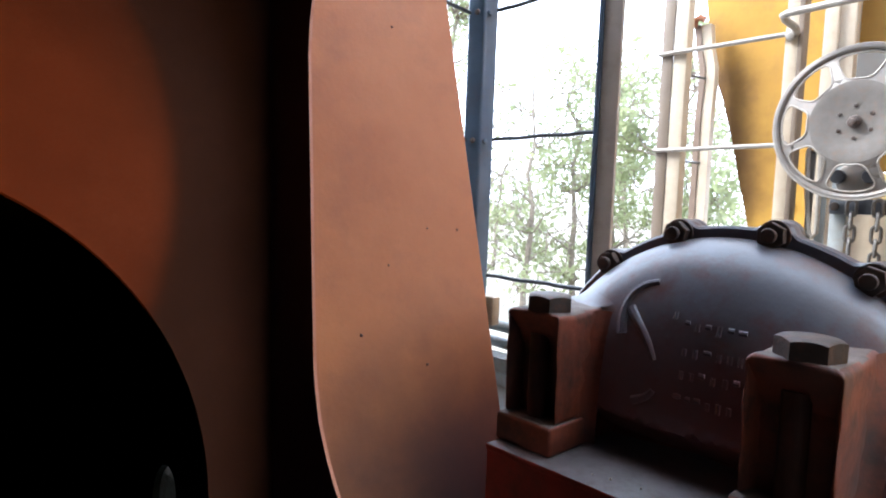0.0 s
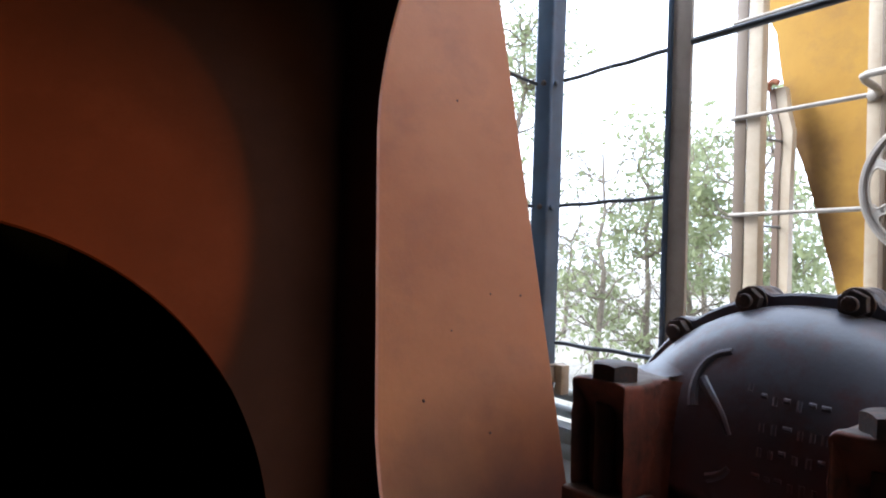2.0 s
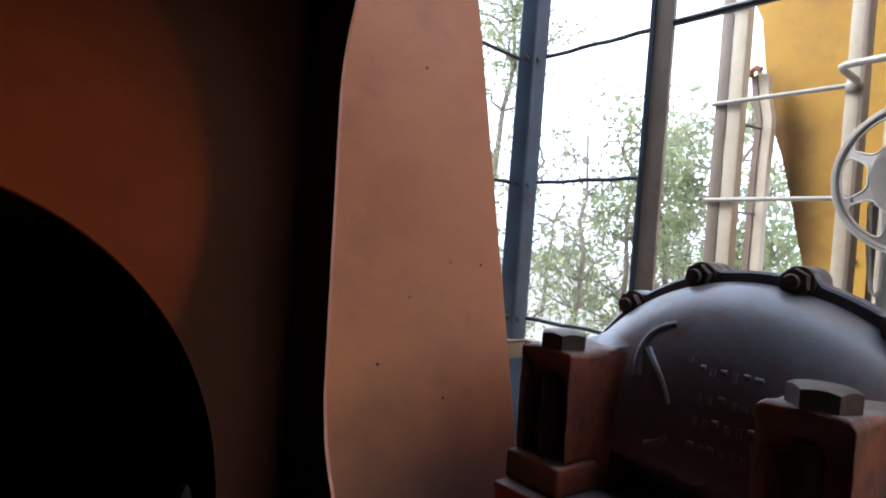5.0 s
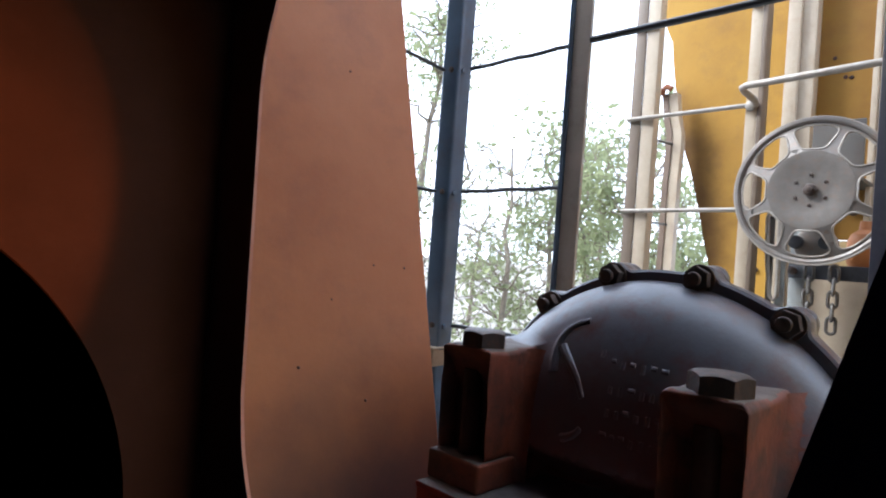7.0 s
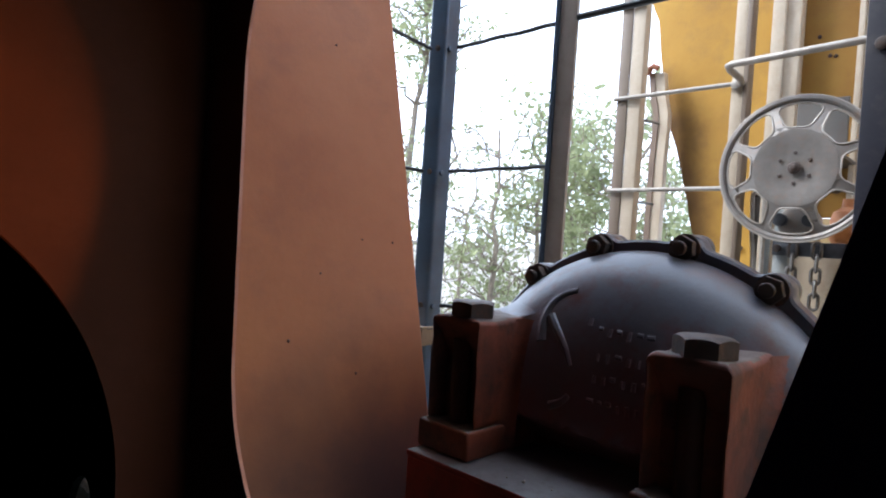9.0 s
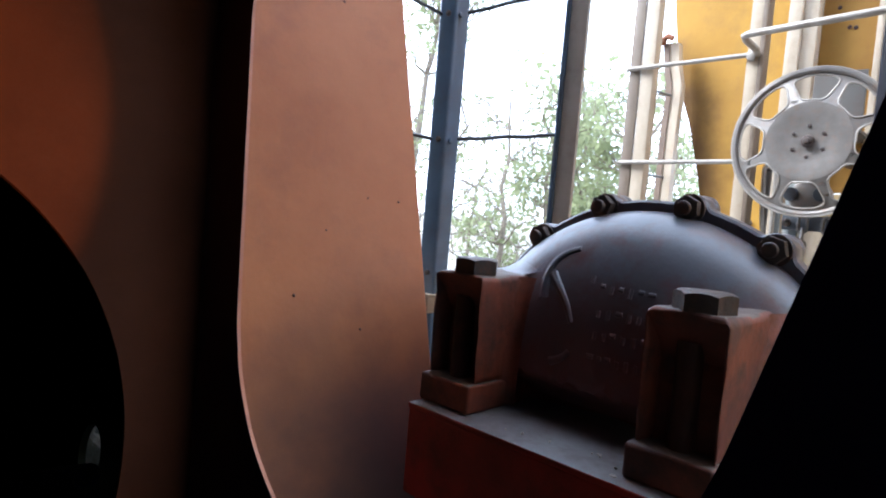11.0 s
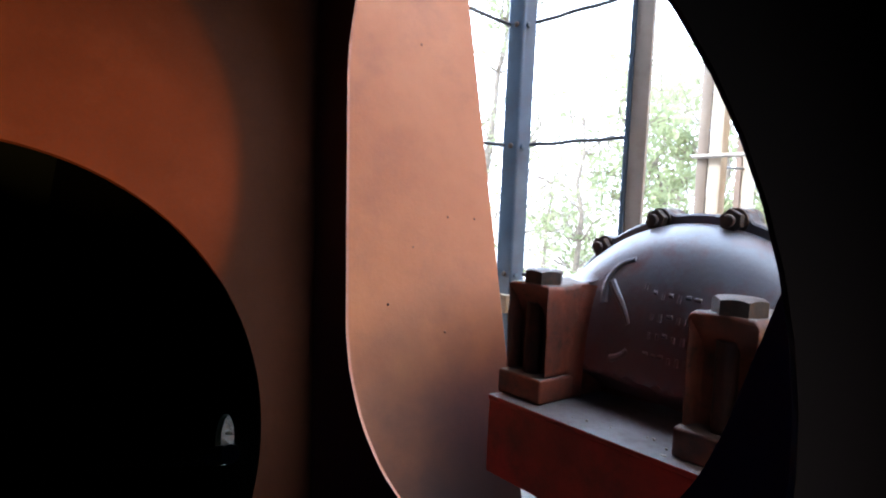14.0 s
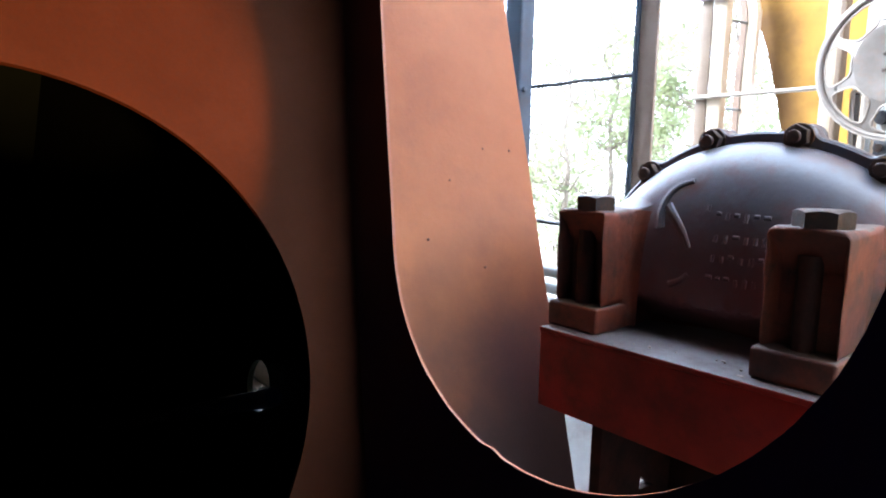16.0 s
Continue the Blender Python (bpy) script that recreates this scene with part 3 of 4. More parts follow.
def hexagon(bm, c, axis, af, h, turn=0.0, cham=0.58):
    """A hexagon head whose turned chamfer leaves curved edges on the flats."""
    t = bmesh.new()
    ap, n = af / 2, 8
    ring = []
    for k in range(6):
        a, b2 = [Vector((math.cos(q), math.sin(q))) * ap / math.cos(math.pi / 6) for q in (k * math.pi / 3, (k + 1) * math.pi / 3)]
        ring += [a.lerp(b2, i / n) for i in range(n)]
    low = [t.verts.new((p.x, p.y, -h / 2)) for p in ring]
    high = [t.verts.new((p.x, p.y, h / 2 - cham * (p.length - 0.95 * ap))) for p in ring]
    top = [t.verts.new((*(p.normalized() * ap * 0.95), h / 2)) for p in ring]
    m = len(ring)
    for k in range(m):
        j = (k + 1) % m
        t.faces.new((low[k], low[j], high[j], high[k]))
        t.faces.new((high[k], high[j], top[j], top[k]))
    t.faces.new(top)
    t.faces.new(low[::-1])
    q = Vector(axis).to_track_quat("Z", "Y").to_matrix().to_4x4()
    join(bm, t, Matrix.Translation(Vector(c) + Vector(axis).normalized() * h / 2) @ q @ Matrix.Rotation(turn, 4, "Z"))
    return bm


for a in BOLT_A:
    c = Vector((FX + 0.1255 * math.sin(a), FY - 0.003, FZ + 0.1255 * math.cos(a)))
    part("washer", b(disc(bmesh.new(), c, (0, -1, 0), 0.0088, 0.002, 24, 0.0005)), M_BOLT, bearing)
    part("flange_bolt", b(hexagon(bmesh.new(), c + Vector((0, -0.002, 0)), (0, -1, 0), 0.0132, 0.0060, a * 3)), M_BOLT, bearing)
    part("stud_end", b(disc(bmesh.new(), c + Vector((0, -0.0078, 0)), (0, -1, 0), 0.0042, 0.0042, 18, 0.0012)), M_BOLT, bearing)
    part("boss", b(disc(bmesh.new(), c + Vector((0, 0.015, 0)), (0, 1, 0), 0.009, 0.008, 20, 0.002)), M_CAST, bearing)
# back half of the housing behind the flange
bm = bmesh.new()
sec = [(0.118, 0.012), (0.116, 0.045), (0.100, 0.075), (0.07, 0.09)]
loops = [[bm.verts.new((FX + r * math.sin(a), FY + d, FZ + r * math.cos(a))) for a in np.linspace(-1.6, 1.6, 60)] for r, d in sec]
for A, C in zip(loops, loops[1:]):
    for k in range(59):
        bm.faces.new((A[k], A[k + 1], C[k + 1], C[k]))
bm.faces.new(loops[-1])
part("rear_casing", b(bm), M_CAST, bearing)

# clamp pillars with pocketed fronts, feet and hexagon bolts
for x0, x1, hexturn in ((-0.2375, -0.2005, 0.1), (-0.1015, -0.0635, 0.25)):
    cx = (x0 + x1) / 2
    y0, y1, zt = 0.2784, 0.362, -0.0605
    bm = box(bmesh.new(), x0, x1, y0, y1, GT + 0.0160, zt)
    front = min(bm.faces, key=lambda q: q.calc_center_median().y)
    bmesh.ops.inset_region(bm, faces=[front], thickness=0.0065)
    for v in front.verts:
        v.co.z -= 0.0185 if v.co.z > -0.09 else 0.004
    inner_edges = set(front.edges)
    bmesh.ops.translate(bm, verts=front.verts, vec=(0, 0.013, 0))
    outer = [e for e in bm.edges if e not in inner_edges and not any(v in front.verts for v in e.verts) and len([f for f in e.link_faces]) == 2 and e.calc_face_angle(0) > 1]
    bmesh.ops.bevel(bm, geom=outer, offset=0.0042, segments=4, affect="EDGES", profile=0.5)
    bmesh.ops.subdivide_edges(bm, edges=[e for e in bm.edges if e.calc_length() > 0.009], cuts=5, use_grid_fill=True)
    for v in bm.verts:   # rough sand-cast skin
        v.co += 0.0011 * noise.noise_vector(v.co * 95) + 0.0006 * noise.noise_vector(v.co * 210)
    pil = part("pillar", b(bm), M_BOSS, bearing, "rusty red cast pillar with a front pocket")
    foot = part("pillar_foot", b(box(bmesh.new(), x0 - 0.0015, x1 + 0.0015, y0 - 0.004, y1, GT, GT + 0.0170, 0.0022, 3)), M_BOSS, bearing)
    for ob in (pil, foot):   # grey dust lies on what faces up
        ob.data.materials.append(M_DUSTPAINT)
        for q in ob.data.polygons:
            if q.normal.z > 0.85:
                q.material_index = 1
    part("stud", b(disc(bmesh.new(), (cx, y0 + 0.010, GT + 0.016), (0, 0, 1), 0.006, 0.05, 16)), M_PIT, bearing)
    part("hex_bolt", b(hexagon(bmesh.new(), (cx + 0.002, y0 + 0.0145, zt), (0, 0, 1), 0.0240, 0.0090, hexturn)), M_BOLT, bearing, "grimy hexagon bolt")

for z, af in ((-0.0745, 0.0105), (-0.0868, 0.0080)):   # rough nuts on the flank of one pillar
    part("side_nut", b(hexagon(bmesh.new(), (-0.0645, 0.341, z), (1, 0.1, 0), af, 0.0055, 0.4)), M_BOSS, bearing)


def dome_y(x, z):
    r = min(RR, math.hypot(x - FX, z - FZ))
    return FY - DD * max(0.0, 1 - (r / RR) ** PP) ** 0.5


def dome_x(y, z, side):
    r = RR * max(0.0, 1 - ((FY - y) / DD) ** 2) ** (1 / PP)
    return FX + side * math.sqrt(max(0.0, r * r - (z - FZ) ** 2))


def strip(lines):
    bm = bmesh.new()
    vs = [[bm.verts.new(p) for p in ln] for ln in lines]
    for A, C in zip(vs, vs[1:]):
        for k in range(len(A) - 1):
            bm.faces.new((A[k], A[k + 1], C[k + 1], C[k]))
    return bm


# cast fillets where the pillars run into the cover
for x1, side in ((-0.2005, -1), (-0.0635, 1)):
    f, zt = 0.015, -0.0612
    lines = []
    for y in np.linspace(0.3235, 0.3460, 12):
        lo = Vector((dome_x(y, zt, side) + side * f * 0.9, y, zt))
        hi = Vector((dome_x(y, zt + f, side), y, zt + f))
        mid = Vector((dome_x(y, zt, side), y, zt))
        lines.append([lo * (1 - t) ** 2 + mid * 2 * t * (1 - t) + hi * t * t for t in np.linspace(0, 1, 8)])
    if side < 0:
        part("fillet", b(strip(lines)), M_CAST, bearing)
    lines, f = [], 0.008
    for z in np.linspace(GT + 0.002, zt, 14):
        lo = Vector((x1 - 0.0006, dome_y(x1, z) - f * 1.2, z))
        mid = Vector((x1, dome_y(x1, z), z))
        hi = Vector((x1 + f, dome_y(x1 + f, z), z))
        lines.append([lo * (1 - t) ** 2 + mid * 2 * t * (1 - t) + hi * t * t for t in np.linspace(0, 1, 8)])
    part("fillet", b(strip(lines)), M_BOSS, bearing)

# ---- cage of posts and rods ----
WY = 0.955
p1 = empty("corner_post", (-0.917, WY, -1.25), "dark blue-grey painted corner post with rod bolts", "post")


def rel(bm, ob):
    bmesh.ops.translate(bm, verts=bm.verts, vec=-ob.location)
    return bm


part("shaft", rel(box(bmesh.new(), -0.9436, -0.8936, 0.9366, 0.9806, -1.25, 2.4, 0.007, 4), p1), M_BLUE, p1)
RODZ = (-0.152, 0.131, 0.392, 0.68)
for z in RODZ:
    part("bolt", rel(disc(bmesh.new(), (-0.911, 0.9366, z - 0.002), (0, -1, 0), 0.0062, 0.007, 14, 0.003), p1), M_BOLT, p1)
    part("bolt", rel(disc(bmesh.new(), (-0.8936, 0.949, z - 0.004), (1, 0, 0), 0.0062, 0.007, 14, 0.003), p1), M_BLUE, p1)
p2 = empty("mid_post", (-0.613, WY, -1.25), "taupe painted steel upright with a blue-grey edge", "post")
part("face", rel(box(bmesh.new(), -0.6192, -0.5845, WY - 0.004, WY + 0.004, -1.25, 2.4, 0.001), p2), M_POST, p2)
part("edge_strip", rel(box(bmesh.new(), -0.6285, -0.6195, WY - 0.008, WY + 0.010, -1.25, 2.4, 0.001), p2), M_BLUE, p2, "blue-grey edge strip")


def wavy(p, q, n, amp, seed):
    p, q = Vector(p), Vector(q)
    return [p.lerp(q, i / n) + Vector((0, 0, amp * math.sin(i * 1.7 + seed) * (0 < i < n))) for i in range(n + 1)]


for k, z in enumerate(RODZ):
    tagged(link("cage_rod", tube(bmesh.new(), wavy((-0.875, WY + 0.002, z), (-0.626, WY + 0.002, z + 0.002), 8, 0.0012, k), 0.0042, 10), M_DARKROD, smooth=True), "thin dark steel cage rod between posts", "rod", "cage rods")
    tagged(link("cage_rod", tube(bmesh.new(), wavy((-0.936, WY + 0.002, z), (-0.936, 0.45, z + (0.045 if k > 1 else 0)), 8, 0.0012, k), 0.0042, 10), M_DARKROD, smooth=True), "thin dark steel cage rod between posts", "rod", "cage rods")
tagged(link("cage_rod", tube(bmesh.new(), [(-0.5845, WY, 0.396), (0.3, WY, 0.398)], 0.0062, 12), M_DARKROD, smooth=True), "thick dark steel handrail rod", "rod", "cage rods")

# ---- ladder ----
LY = 1.72
lad = empty("ladder", (-0.75, LY, -1.25), "cream painted steel ladder with round rungs", "ladder")
part("stile", rel(box(bmesh.new(), -0.920, -0.8855, LY, LY + 0.006, -1.25, 1.4, 0.002), lad), M_TAUPE, lad, "taupe edge of the stile")
part("stile", rel(box(bmesh.new(), -0.8850, -0.846, LY + 0.003, LY + 0.040, -1.25, 1.4, 0.001), lad), M_CREAM, lad)
part("stile", rel(box(bmesh.new(), -0.586, -0.557, LY, LY + 0.006, -1.25, 1.4, 0.001), lad), M_CREAM, lad)
part("stile", rel(box(bmesh.new(), -0.5565, -0.545, LY - 0.002, LY + 0.04, -1.25, 1.4, 0.001), lad), M_TAUPE, lad, "taupe edge of the stile")
for k in range(-4, 5):
    z = 0.172 + 0.277 * k
    part("rung", rel(tube(bmesh.new(), [(-0.925, LY - 0.006, z), (-0.57, LY - 0.006, z + 0.003)], 0.0062, 12), lad), M_ROD, lad)
    part("rung_bolt", rel(disc(bmesh.new(), (-0.571, LY, z), (0, -1, 0), 0.014, 0.014, 16, 0.005), lad), M_ROD, lad)

# grab rail in front of the ladder
gr = tube(bmesh.new(), [(-0.560, LY - 0.001, 0.452), (-0.545, 1.66, 0.450), (-0.550, 1.60, 0.458), (-0.549, 1.585, 0.463), (-0.540, 1.58, 0.4645), (-0.27, 1.575, 0.475), (0.25, 1.575, 0.49)], 0.0085, 12)
tagged(link("grab_rail", gr, M_ROD, smooth=True), "bent galvanised grab rail beside the ladder", "rail")

# ---- pole behind the ladder ----
pole = empty("pole", (-0.910, 2.0, -1.25), "weathered beige bent angle-iron pole behind the ladder", "pole")
LINE = [(-1.25, 0), (-0.3, 0), (0.30, 0.0), (0.40, 0.004), (0.46, 0.004), (0.52, -0.010), (0.60, -0.020)]


def bar_along(x0, x1, y0, y1):
    """A flat bar that follows the pole's bend."""
    bm = bmesh.new()
    rings = [[bm.verts.new((x + dx, y, z)) for x, y in ((x0, y0), (x1, y0), (x1, y1), (x0, y1))] for z, dx in LINE]
    for A, C in zip(rings, rings[1:]):
        for k in range(4):
            bm.faces.new((A[k], A[(k + 1) % 4], C[(k + 1) % 4], C[k]))
    bm.faces.new(rings[0][::-1])
    bm.faces.new(rings[-1])
    return rel(bm, pole)


# the web's shade is put into its brown, the lit face stays cream
part("web", bar_along(-0.938, -0.919, 1.996, 2.002), mat("brown_shade_paint", (0.21, 0.145, 0.10), (0.15, 0.10, 0.07), 0.55, 0, 12, 0.1, 150), pole, "brown shaded web", False)
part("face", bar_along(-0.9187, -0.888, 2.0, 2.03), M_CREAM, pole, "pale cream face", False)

# ---- yellow end wall ----
YY = 2.06
GUS = [(-0.10, -0.757), (0.04, -0.792), (0.12, -0.814), (0.17, -0.824), (0.25, -0.845), (0.35, -0.873), (0.445, -0.909), (0.53, -0.924), (0.63, -0.943), (0.69, -0.953), (0.80, -0.967), (0.86, -0.995), (0.96, -1.014), (1.50, -1.06)]


def gusset_sheet(bm, back):
    """A plate whose free edge curls away, ever wider towards its foot."""
    zs = np.linspace(-0.10, 1.5, 65)
    grid = []
    for z in zs:
        e = float(np.interp(z, [q[0] for q in GUS], [q[1] for q in GUS]))
        wid = float(np.interp(z, (0.0, 0.25, 0.65, 1.0), (0.34, 0.26, 0.12, 0.12)))
        curl = float(np.interp(z, (0.0, 0.25, 0.65, 1.0), (0.012, 0.010, 0.006, 0.006)))
        row = []
        for k in range(25):
            x = e + (-0.60 - e) * (k / 24) ** 1.3
            dy = curl * max(0.0, 1 - (x - e) / wid) ** 2 + back
            row.append(bm.verts.new(Vector((x, YY, z)) * (1 + dy / YY)))
        grid.append(row)
    return grid


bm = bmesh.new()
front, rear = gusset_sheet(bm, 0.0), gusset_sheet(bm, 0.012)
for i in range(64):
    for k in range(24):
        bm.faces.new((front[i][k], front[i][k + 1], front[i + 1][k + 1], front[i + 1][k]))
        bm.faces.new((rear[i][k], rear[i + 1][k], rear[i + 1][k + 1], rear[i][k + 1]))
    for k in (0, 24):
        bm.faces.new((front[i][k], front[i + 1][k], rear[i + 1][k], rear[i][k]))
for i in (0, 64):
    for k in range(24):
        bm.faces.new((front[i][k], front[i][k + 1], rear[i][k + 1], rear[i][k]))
gusset = tagged(link("gusset_plate", bm, M_GUSSET, smooth=True), "ochre yellow painted gusset plate with a curled edge and shade painted low left", "steel plate")
# a dark disc drawn in place of a round hole
part("plug", disc(bmesh.new(), (-0.646, YY + 0.002, 0.025), (0, -1, 0), 0.009, 0.005, 16, 0.002), M_BOLT, gusset, "dark disc standing in for a round hole")
end_panel = empty("end_panel", (0.2, YY + 0.02, -0.9), "ochre yellow painted end panel with a paler lower sheet", "panel")
# upper sheet runs on to 2.8, out of view, to block sky
part("upper_sheet", rel(box(bmesh.new(), -0.66, 1.15, YY + 0.014, YY + 0.03, 0.1265, 2.8, 0.001), end_panel), M_OCHRE, end_panel)
part("lower_sheet", rel(box(bmesh.new(), -0.66, 1.15, YY + 0.016, YY + 0.03, -0.9, 0.1245, 0.001), end_panel), mat("pale_straw_paint", (0.52, 0.40, 0.19), (0.43, 0.31, 0.14), 0.55, 0, 5, 0.08, 150, (0.3, 0.19, 0.09), 0.4, 0.3), end_panel, "paler straw coloured sheet")
for x, z in ((-0.44, 0.60), (-0.425, 0.597), (-0.47, 0.66)):
    part("scuff", rel(disc(bmesh.new(), (x, YY + 0.0145, z), (0, -1, 0), 0.006, 0.003, 10, 0.001), end_panel), M_PIT, end_panel, "dark chipped spot")
for x0, x1 in ((-0.585, -0.510), (-0.362, -0.330)):
    mid = (x0 + x1) / 2 - 0.002
    st = empty("wall_stiffener", (mid, YY, -0.9), "cream painted upright stiffener on the yellow panel", "stiffener", "stiffeners")
    part("flange", rel(box(bmesh.new(), x0, mid, YY - 0.05, YY + 0.0135, -0.9, 1.5, 0.002), st), M_CREAM, st)
    part("rib", rel(box(bmesh.new(), mid + 0.0005, x1, YY - 0.035, YY + 0.0135, -0.9, 1.5, 0.002), st), M_CREAM, st)

# orange gear cap and a bent wire loop behind the wheel
bm = bmesh.new()
prof = [(0.0, 0.0), (0.030, 0.002), (0.036, 0.012), (0.037, 0.06), (0.030, 0.082), (0.014, 0.094), (0.012, 0.115), (0.0, 0.117)]
loops = [[bm.verts.new((-0.315 + r * math.cos(a), 1.80 + r * math.sin(a), 0.04 + z)) for a in np.linspace(0, 2 * math.pi, 28, endpoint=False)] for r, z in prof[1:-1]]
for A, C in zip(loops, loops[1:]):
    for k in range(28):
        bm.faces.new((A[k], A[(k + 1) % 28], C[(k + 1) % 28], C[k]))
bm.faces.new(loops[0][::-1])
bm.faces.new(loops[-1])
tagged(link("gear_cap", bm, mat("orange_enamel", (0.36, 0.13, 0.03), (0.28, 0.10, 0.028), 0.5), smooth=True), "orange enamelled gear cap on the bracket", "cap")
bm = tube(bmesh.new(), [(-0.522, 1.75, 0.16), (-0.517, 1.75, 0.05), (-0.506, 1.75, -0.045), (-0.497, 1.75, -0.055), (-0.489, 1.75, -0.045), (-0.490, 1.75, 0.05), (-0.492, 1.75, 0.16), (-0.500, 1.75, 0.175), (-0.514, 1.75, 0.175), (-0.522, 1.75, 0.16)], 0.0055, 10)
tagged(link("wire_loop", bm, M_ROD, smooth=True), "bent galvanised wire loop hung beside the ladder", "hook")

# ---- handwheel ----
HX, HY, HZ = -0.3950, 1.64, 0.211
wheel = empty("handwheel", (HX, HY, HZ), "weathered grey cast handwheel with eight windows", "handwheel")
bm = bmesh.new()
ri, ro = 0.090, 0.1645
for s in range(8):
    a0 = 2 * math.pi * s / 8 + 0.01
    n = 48
    cu = 0.1253
    win, rim = [], []
    half = math.pi / 8
    for k in range(n):
        t = 2 * math.pi * k / n
        cr, ca = abs(math.cos(t)), abs(math.sin(t))
        q = (cr ** 4 + ca ** 4) ** -0.25
        r = cu + 0.0300 * q * math.cos(t)
        a = 0.318 * q * math.sin(t) * (1 + 0.55 * (r - cu) / cu)
        win.append((r, a))
        q2 = 1 / max(cr, ca)
        r2, a2 = (ri + ro) / 2 + (ro - ri) / 2 * q2 * math.cos(t), half * q2 * math.sin(t)
        rim.append((r2, a2))

    def on_wheel(u, v, w, a0=a0):
        dish = -0.022 * max(0.0, min(1.0, (ro - u) / (ro - ri)))
        return Vector((u * math.sin(v + a0), dish + w, u * math.cos(v + a0)))

    ring_plate(bm, win, rim, 0.006, on_wheel)
    part("window_rim", tube(bmesh.new(), [on_wheel(r, a, 0.0) for r, a in win], 0.0024, 6, closed=True), M_ROD, wheel)
part("spoked_web", bm, M_WHEEL, wheel)
bm = bmesh.new()
tube(bm, [(0.1675 * math.sin(a), 0.0, 0.1675 * math.cos(a)) for a in np.linspace(0, 2 * math.pi, 96, endpoint=False)], 0.0075, 10, closed=True)
part("rim", bm, M_WHEEL, wheel)
# paler bead carries the highlight along the rim's edge
part("rim_bead", tube(bmesh.new(), [(0.1735 * math.sin(a), -0.004, 0.1735 * math.cos(a)) for a in np.linspace(0, 2 * math.pi, 96, endpoint=False)], 0.0026, 8, closed=True), M_ROD, wheel, "bright bead with the rim's highlight in its colour")
bm = bmesh.new()
prof = [(0.0, -0.016), (0.03, -0.016), (0.055, -0.018), (0.078, -0.0225), (0.0915, -0.0220), (0.0915, -0.0160), (0.078, -0.0150), (0.0, -0.008)]
loops = [[bm.verts.new((r * math.sin(a), y, r * math.cos(a))) for a in np.linspace(0, 2 * math.pi, 64, endpoint=False)] if r else [bm.verts.new((0, y, 0))] for r, y in prof]
for A, C in zip(loops, loops[1:]):
    for k in range(64):
        j = (k + 1) % 64
        if len(A) == 1:
            bm.faces.new((A[0], C[k], C[j]))
        elif len(C) == 1:
            bm.faces.new((A[k], A[j], C[0]))
        else:
            bm.faces.new((A[k], A[j], C[j], C[k]))
part("hub_disc", bm, M_WHEEL, wheel)
part("hub_nut", disc(bmesh.new(), (0, -0.016, 0), (0, -1, 0), 0.0145, 0.010, 24, 0.005), M_BOLT, wheel, "dark hub nut")
part("shaft_end", disc(bmesh.new(), (0, -0.026, 0), (0, -1, 0), 0.008, 0.005, 16, 0.003), M_BOLT, wheel)
for k in range(6):
    a = 2 * math.pi * k / 6
    part("hub_bolt", disc(bmesh.new(), (0.036 * math.sin(a), -0.0165, 0.036 * math.cos(a)), (0, -1, 0), 0.0045, 0.003, 12, 0.0015), M_BOLT, wheel)
part("shaft", disc(bmesh.new(), (0, -0.01, 0), (0, 1, 0), 0.016, 0.43, 20), M_BOLT, wheel)

# ---- chain gear under the wheel ----
bracket = empty("chain_bracket", (-0.38, 1.69, 0.02), "grey-green steel bracket that carries the chains", "bracket")
part("beam", rel(box(bmesh.new(), -0.445, -0.24, 1.675, 1.70, 0.005, 0.040, 0.002), bracket), M_DARKROD, bracket)
part("column", rel(box(bmesh.new(), -0.450, -0.415, 1.70, 1.74, -1.25, 0.12, 0.003), bracket), M_GREY, bracket)
part("bolt", rel(disc(bmesh.new(), (-0.434, 1.675, 0.022), (0, -1, 0), 0.010, 0.010, 16, 0.003), bracket), M_BOLT, bracket)
part("gear_case", rel(disc(bmesh.new(), (-0.395, 1.68, 0.085), (0, 1, 0), 0.045, 0.05, 28, 0.008), bracket), M_WHEEL, bracket)


for rx in (-0.432, -0.367):
    part("roller", rel(disc(bmesh.new(), (rx, 1.662, 0.092), (0, 1, 0), 0.016, 0.03, 20, 0.003), bracket), M_DARKROD, bracket, "black guide roller")


def link_loop(c, turn):
    c = Vector(c)
    pts = []
    for k in range(20):
        t = 2 * math.pi * k / 20
        x, z = 0.0092 * math.cos(t), 0.0092 * math.sin(t) + math.copysign(0.0100, math.sin(t)) * (abs(math.sin(t)) > 1e-6)
        pts.append(c + Vector((x * math.cos(turn), x * math.sin(turn), z)))
    return pts


for cx, n in ((-0.3965, 4), (-0.345, 5)):
    ch = empty("chain", (cx, 1.665, 0.036), "hanging steel link chain", "chain", "chains")
    for k in range(n):
        part("chain_link", rel(tube(bmesh.new(), link_loop((cx, 1.665, 0.020 - 0.0300 * k), 0.3 + (k % 2) * math.pi / 2), 0.0040, 8, closed=True), ch), M_CHAIN, ch)
bm = box(bmesh.new(), -0.43, -0.20, 1.80, 1.815, -0.60, 0.02, 0.002)
tagged(link("cream_panel", bm, M_CREAM), "cream painted lower panel behind the chains", "panel")

bm = box(bmesh.new(), -0.470, -0.3475, 1.90, 1.91, 0.27, 0.435, 0.002)
box(bm, -0.470, -0.3475, 1.91, YY + 0.014, 0.27, 0.28, 0.001)
tagged(link("guard_plate", bm, M_DULL), "dull grey guard plate behind the handwheel", "guard")
strap = empty("hanging_strap", (-0.50, 1.77, -0.10), "grey steel slotted strap hanging beside the wheel", "strap")
